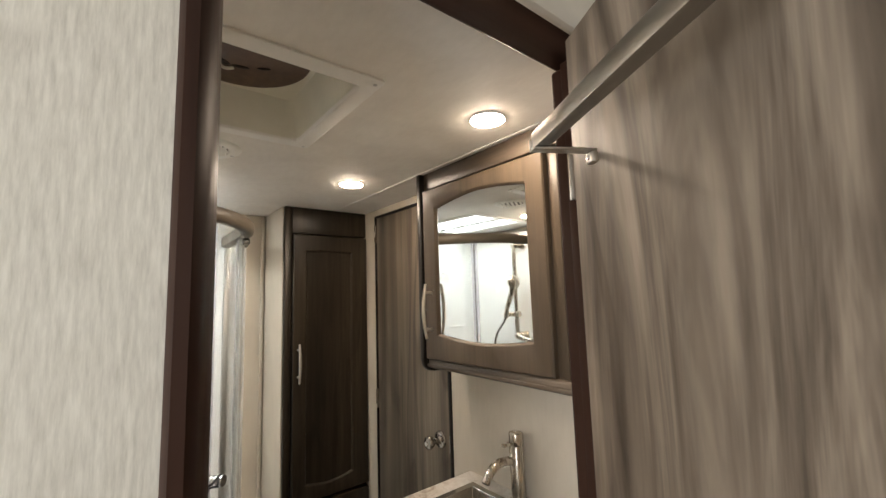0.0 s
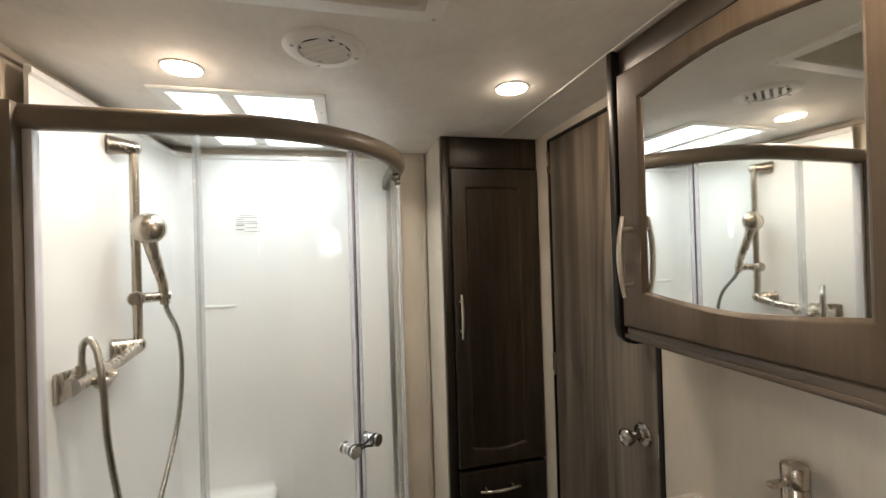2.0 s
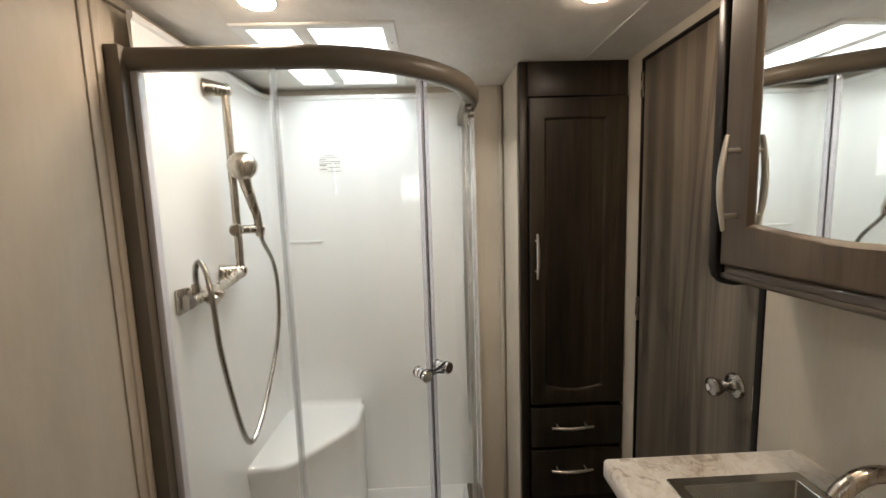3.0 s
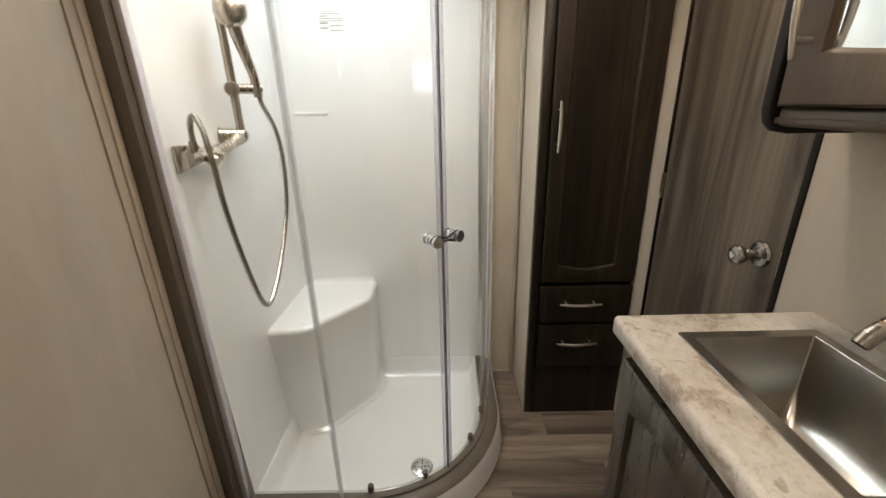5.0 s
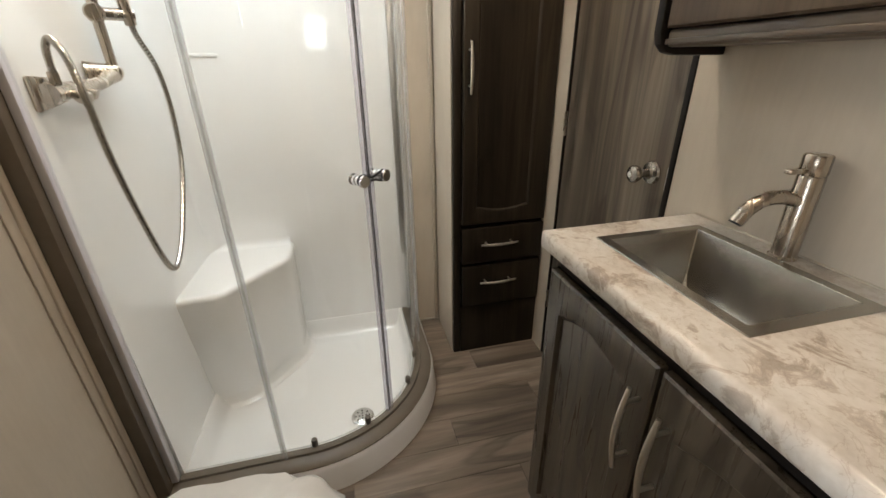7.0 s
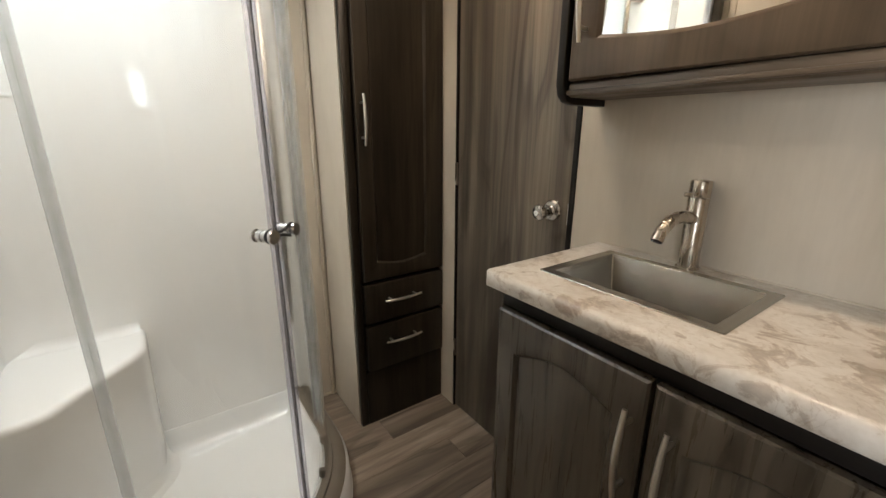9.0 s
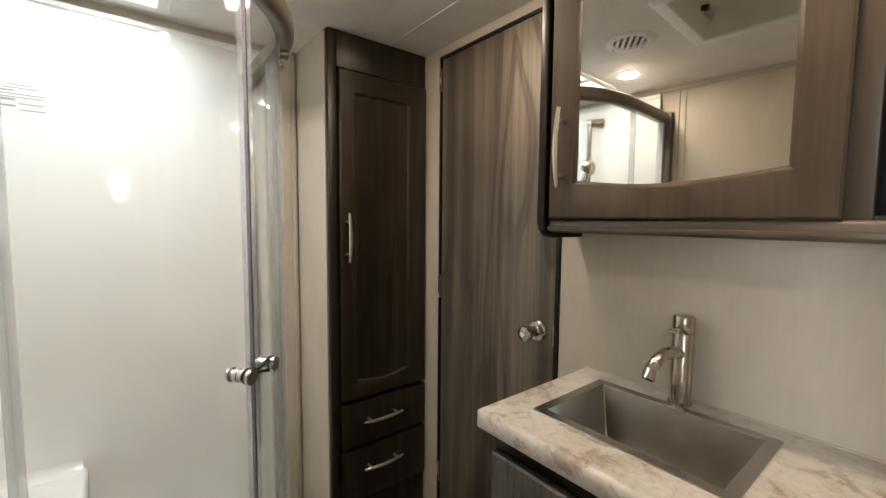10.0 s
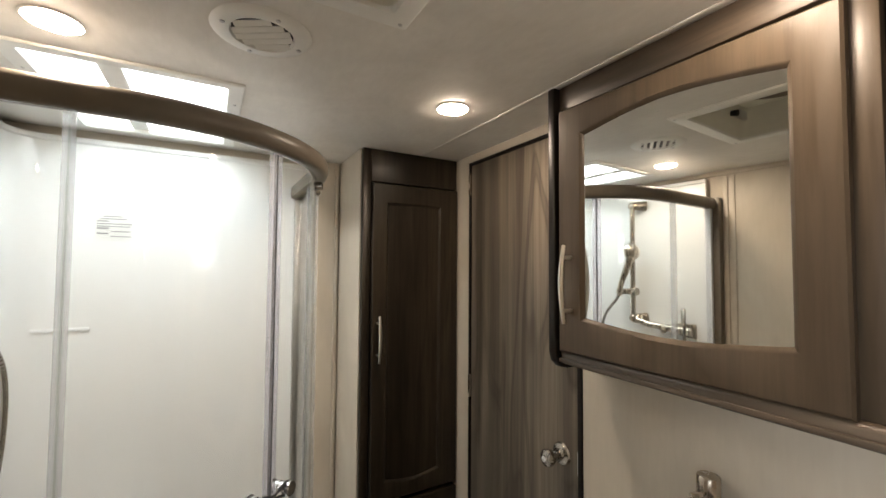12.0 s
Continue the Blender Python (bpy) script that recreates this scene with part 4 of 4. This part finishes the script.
part("slider_knob", lathe([(0.0, 0.024), (0.018, 0.022), (0.022, 0.016), (0.022, -0.012), (0.018, -0.018), (0.0, -0.019)], (RX, RY - 0.004, 1.363), (0.35, -0.93, 0.0), 24), M_NICKEL, shower)
hx, hy = RX + 0.055, RY + 0.042
wand = smooth_line([(hx, hy, 1.340), (hx - 0.002, hy - 0.010, 1.40), (hx - 0.008, hy - 0.028, 1.455), (hx - 0.014, hy - 0.046, 1.51), (hx - 0.016, hy - 0.056, 1.55)], 5)
part("wand", tube(wand, lambda t: 0.0135 + 0.0085 * t * t, 18), M_NICKEL, shower)
part("spray_head", lathe([(0.0, -0.020), (0.03, -0.017), (0.040, -0.008), (0.0445, 0.001), (0.043, 0.010), (0.034, 0.021), (0.018, 0.028), (0.0, 0.030)], (hx - 0.014, hy - 0.060, 1.563), (0.30, -0.93, 0.12), 30), M_NICKEL, shower)
hose = smooth_line([(hx, hy, 1.347), (hx - 0.002, hy + 0.020, 1.315), (-0.258, 1.845, 1.24), (-0.258, 1.870, 1.14), (-0.258, 1.853, 1.02), (-0.259, 1.805, 0.92), (-0.260, 1.705, 0.80), (-0.260, 1.632, 0.742), (-0.260, 1.577, 0.725), (-0.262, 1.540, 0.768),
                    (-0.266, 1.501, 0.90), (-0.268, 1.465, 1.06), (-0.271, 1.457, 1.19), (-0.284, 1.464, 1.265), (-0.306, 1.477, 1.294), (-0.326, 1.491, 1.278), (W + 0.031, 1.494, 1.235), (W + 0.030, 1.494, 1.21)], 36)
part("hose", tube(hose, lambda t: 0.0072 + 0.0007 * (round(t * (len(hose) - 1)) % 4 < 2), 9), M_SATIN, shower, "ribbed metal hose")
part("hose_nut", tube([(W + 0.030, 1.494, 1.200), (W + 0.030, 1.494, 1.234)], 0.0105, 8), M_NICKEL, shower)


# ---- ceiling: downlights, register, roof fan, skylight ----
def downlight(x, y):
    t = thing("downlight", (x, y, CEIL), "round warm white LED downlight in the ceiling", "ceiling light", "ceiling downlights")
    part("ring", lathe([(0.040, 0.0), (0.0455, 0.0), (0.045, -0.002), (0.0425, -0.0035), (0.040, -0.003)], (x, y, CEIL), seg=32), M_WHITE, t)
    part("lens", lathe([(0.0412, -0.001), (0.0398, -0.0045), (0.034, -0.0068), (0.020, -0.0080), (0.0, -0.0084)], (x, y, CEIL), seg=32), M_LED, t, "glowing frosted lens")
    return t


light = downlight(0.749, 0.724)
for x, y in ((0.729, 1.415), (-0.085, 1.430)):
    copy_thing(light, Matrix.Translation((x, y, CEIL)))

reg = thing("air_register", (0.24, 1.284, CEIL), "round white plastic air register with slanted louvres", "air vent")
part("flange", lathe([(0.053, -0.002), (0.056, -0.007), (0.072, -0.008), (0.083, -0.004), (0.087, -0.0005), (0.053, -0.0005)], (0.24, 1.284, CEIL), seg=40), M_WHITE, reg)
# flat black disc: the duct's shade put into colour, the ceiling has no hole
part("throat_shade", lathe([(0.053, -0.0012), (0.0, -0.0011)], (0.24, 1.284, CEIL), seg=32), M_BLACK, reg)
for i in range(-2, 3):
    w = math.sqrt(0.0515 ** 2 - (i * 0.0195) ** 2)
    bm = block(-w, w, -0.0059, 0.0059, -0.0008, 0.0008)
    bmesh.ops.transform(bm, matrix=Matrix.Translation((0.24, 1.284, CEIL - 0.0058)) @ Matrix.Rotation(radians(-32), 4, "Z") @ Matrix.Translation((0, i * 0.0195, 0)) @ Matrix.Rotation(radians(-22), 4, "X"), verts=bm.verts)
    part("louvre", bm, M_WHITE, reg, "", False)
for a in (15, 105, 195, 285):
    part("screw", lathe([(0.0045, 0.0), (0.004, -0.0022), (0.0, -0.003)], (0.24 + 0.069 * math.cos(radians(a)), 1.284 + 0.069 * math.sin(radians(a)), CEIL - 0.0075), seg=10), M_ALU, reg)


def square_rings(spec, cx, cy, r=0.006):
    """Nested rounded rectangles: half width, half depth, z."""
    bm = bmesh.new()
    rings = []
    for hx_, hy_, z in spec:
        ring = []
        for sx, sy, a0 in ((1, 1, 0), (-1, 1, 90), (-1, -1, 180), (1, -1, 270)):
            for i in range(4):
                a = radians(a0 + 30 * i)
                ring.append(bm.verts.new((cx + sx * (hx_ - r) + r * math.cos(a), cy + sy * (hy_ - r) + r * math.sin(a), z)))
        rings.append(ring)
    for p, q in zip(rings, rings[1:]):
        for i in range(16):
            bm.faces.new((p[i], p[(i + 1) % 16], q[(i + 1) % 16], q[i]))
    return bm


fx, fy = 0.247, 0.924
fan = thing("roof_fan", (fx, fy, CEIL), "square white roof vent fan with round brown screen", "roof fan")
part("trim_frame", square_rings([(0.172, 0.172, CEIL + 0.03), (0.174, 0.174, CEIL - 0.002), (0.177, 0.177, CEIL - 0.007), (0.209, 0.209, CEIL - 0.007), (0.213, 0.213, CEIL - 0.005), (0.213, 0.213, CEIL - 0.0005)], fx, fy), M_WHITE, fan)
for x, y in ((-1, -1), (-1, 1), (1, -1), (1, 1)):
    part("screw", lathe([(0.0042, 0.0), (0.0035, -0.002), (0.0, -0.0026)], (fx + x * 0.198, fy + y * 0.198, CEIL - 0.0064), seg=10), M_ALU, fan)
bm = square_rings([(0.1715, 0.1715, CEIL - 0.002), (0.168, 0.168, CEIL + 0.022), (0.150, 0.150, CEIL + 0.088)], fx, fy, 0.02)
top = [v for v in bm.verts if v.co.z > CEIL + 0.08]
ring = [bm.verts.new((fx + 0.132 * math.cos(2 * math.pi * i / 16 + 0.2), fy + 0.132 * math.sin(2 * math.pi * i / 16 + 0.2), CEIL + 0.090)) for i in range(16)]
for i in range(16):
    bm.faces.new((top[i], top[(i + 1) % 16], ring[(i + 1) % 16], ring[i]))
part("housing", bm, M_IVORY, fan)
part("screen", lathe([(0.140, 0.092), (0.137, 0.086), (0.06, 0.084), (0.0, 0.083)], (fx, fy, CEIL), seg=40), M_FAN, fan, "brown round insect screen")
for x, y, w, d, turn in ((0.181, 0.960, 0.020, 0.007, -0.1), (0.221, 0.968, 0.017, 0.010, 0.5), (0.256, 0.971, 0.019, 0.008, -0.2), (0.298, 0.952, 0.016, 0.006, -0.5)):
    bm = lathe([(1.0, 0.0), (0.8, -0.22), (0.35, -0.34), (0.0, -0.36)], (0, 0, 0), seg=14)
    bmesh.ops.transform(bm, matrix=Matrix.Translation((x, y, CEIL + 0.0845)) @ Matrix.Rotation(turn, 4, "Z") @ Matrix.Diagonal((w, d, 0.008, 1)), verts=bm.verts)
    part("slot", bm, M_BLACK, fan, "dark slot in the screen")
part("latch", tube(smooth_line([(0.212, 0.976, CEIL + 0.081), (0.228, 0.983, CEIL + 0.078), (0.244, 0.978, CEIL + 0.081)], 4), 0.0035, 8), M_IVORY, fan, "pale screen latch")
part("control_panel", block(0.101, 0.161, 1.068, 1.080, CEIL + 0.046, CEIL + 0.072, 0.002), M_ALU, fan, "grey switch panel")
part("control_knob", tube([(0.193, 1.078, CEIL + 0.052), (0.193, 1.060, CEIL + 0.049)], lambda t: 0.0085 + 0.002 * t, 16), M_RUBBER, fan, "black control knob")

sx, sy, shx, shy = (SX0 + SX1) / 2, (SY0 + SY1) / 2, (SX1 - SX0) / 2, (SY1 - SY0) / 2
skylight = thing("skylight", (sx, sy, CEIL), "white framed shower skylight closed by an opaque lid", "skylight", kind="structure")
part("trim_frame", square_rings([(shx - 0.004, shy - 0.004, CEIL + 0.04), (shx - 0.003, shy - 0.003, CEIL - 0.002), (shx, shy, CEIL - 0.007), (shx + 0.032, shy + 0.026, CEIL - 0.007), (shx + 0.035, shy + 0.029, CEIL - 0.004), (shx + 0.035, shy + 0.029, CEIL - 0.0005)], sx, sy), M_WHITE, skylight)
part("shaft", square_rings([(shx - 0.0035, shy - 0.0035, CEIL - 0.001), (shx - 0.005, shy - 0.005, CEIL + 0.22)], sx, sy), M_WHITE, skylight)
# added opaque lid instead of a clear cover; blocks the sky around the lamp
part("shaft_lid", square_rings([(shx - 0.004, shy - 0.004, CEIL + 0.20), (shx - 0.03, shy - 0.03, CEIL + 0.235), (shx - 0.08, shy - 0.08, CEIL + 0.25), (0.004, 0.004, CEIL + 0.255)], sx, sy, 0.003), M_WHITE, skylight, "opaque white lid added above the daylight lamp")
part("glazing_bar", block(-0.060, -0.016, SY0 + 0.005, SY1 - 0.005, CEIL + 0.002, CEIL + 0.012, 0.003), M_WHITE, skylight)
for x in (-1, 1):
    for y in (-0.6, 0.6):
        part("screw", lathe([(0.004, 0.0), (0.003, -0.002), (0.0, -0.0025)], (sx + x * (shx + 0.017), sy + y * shy, CEIL - 0.007), seg=8), M_ALU, skylight)


# ---- toilet under plastic film ----
toilet = thing("toilet", (-0.10, 0.90, 0), "white toilet wrapped in milky plastic film", "toilet")


def egg(a, cx=-0.095, cy=0.905, l=0.27, w=0.185):
    x, y = math.cos(a), math.sin(a)
    return cx + l * (abs(x) ** 0.85 * (1 if x > 0 else -1)), cy + w * (abs(y) ** 0.8 * (1 if y > 0 else -1))


def egg_mesh(levels, wrinkle=0.0):
    bm = bmesh.new()
    rings = []
    for s, z in levels:
        ring = []
        for i in range(56):
            a = 2 * math.pi * i / 56
            x, y = egg(a)
            k = s
            d = wrinkle * noise.noise(Vector((x * 22, y * 22, z * 9))) + wrinkle * 0.6 * noise.noise(Vector((x * 60, y * 60, z * 25)))
            ring.append(bm.verts.new((max(LEFT + 0.004, -0.095 + (x + 0.095) * (k + d)), 0.905 + (y - 0.905) * (k + d), z + d * 0.12)))
        rings.append(ring)
    for p, q in zip(rings, rings[1:]):
        for i in range(56):
            bm.faces.new((p[i], p[(i + 1) % 56], q[(i + 1) % 56], q[i]))
    bm.faces.new(rings[0][::-1]), bm.faces.new(rings[-1])
    return bm


part("base", egg_mesh([(0.62, 0.0), (0.60, 0.05), (0.52, 0.15), (0.66, 0.26), (0.88, 0.34), (0.90, 0.385)]), M_TOILET, toilet)
part("lid", egg_mesh([(0.93, 0.388), (0.955, 0.395), (0.955, 0.412), (0.92, 0.424), (0.5, 0.432), (0.1, 0.434)]), M_TOILET, toilet)
part("plastic_film", egg_mesh([(1.00, 0.26), (1.04, 0.33), (1.045, 0.38), (1.03, 0.415), (0.98, 0.432), (0.85, 0.440), (0.7, 0.443), (0.5, 0.446), (0.3, 0.447), (0.12, 0.447)], 0.05), M_BAG, toilet, "crumpled milky plastic film")


# ---- floor planks ----
PLANK_W, PLANK_L = 0.122, 0.92
plank_meshes = {}


def plank(x0, x1, y):
    """One floor board from x0 to x1; boards of one length share a mesh."""
    length = round(x1 - x0, 3)
    if length not in plank_meshes:
        plank_meshes[length] = mesh_of("plank", block(-length / 2 + 0.0005, length / 2 - 0.0005, -PLANK_W / 2 + 0.0004, PLANK_W / 2 - 0.0004, -0.004, 0.0, 0.0006, 1), M_FLOOR)
    ob = new("plank", plank_meshes[length])
    ob.location, ob.parent = ((x0 + x1) / 2, y, 0.0), FLOOR


row, y = 0, -1.658 + PLANK_W / 2
while y < 2.2:
    west, east = (-1.455, 1.09) if y < 0.365 else (LEFT - 0.05, 1.085)
    x = west - PLANK_L + (row * 0.37) % PLANK_L
    while x < east - 0.02:
        a, b = max(x, west), min(x + PLANK_L, east)
        if b - a > 0.03:
            plank(a, b, y)
        x += PLANK_L
    y += PLANK_W
    row += 1
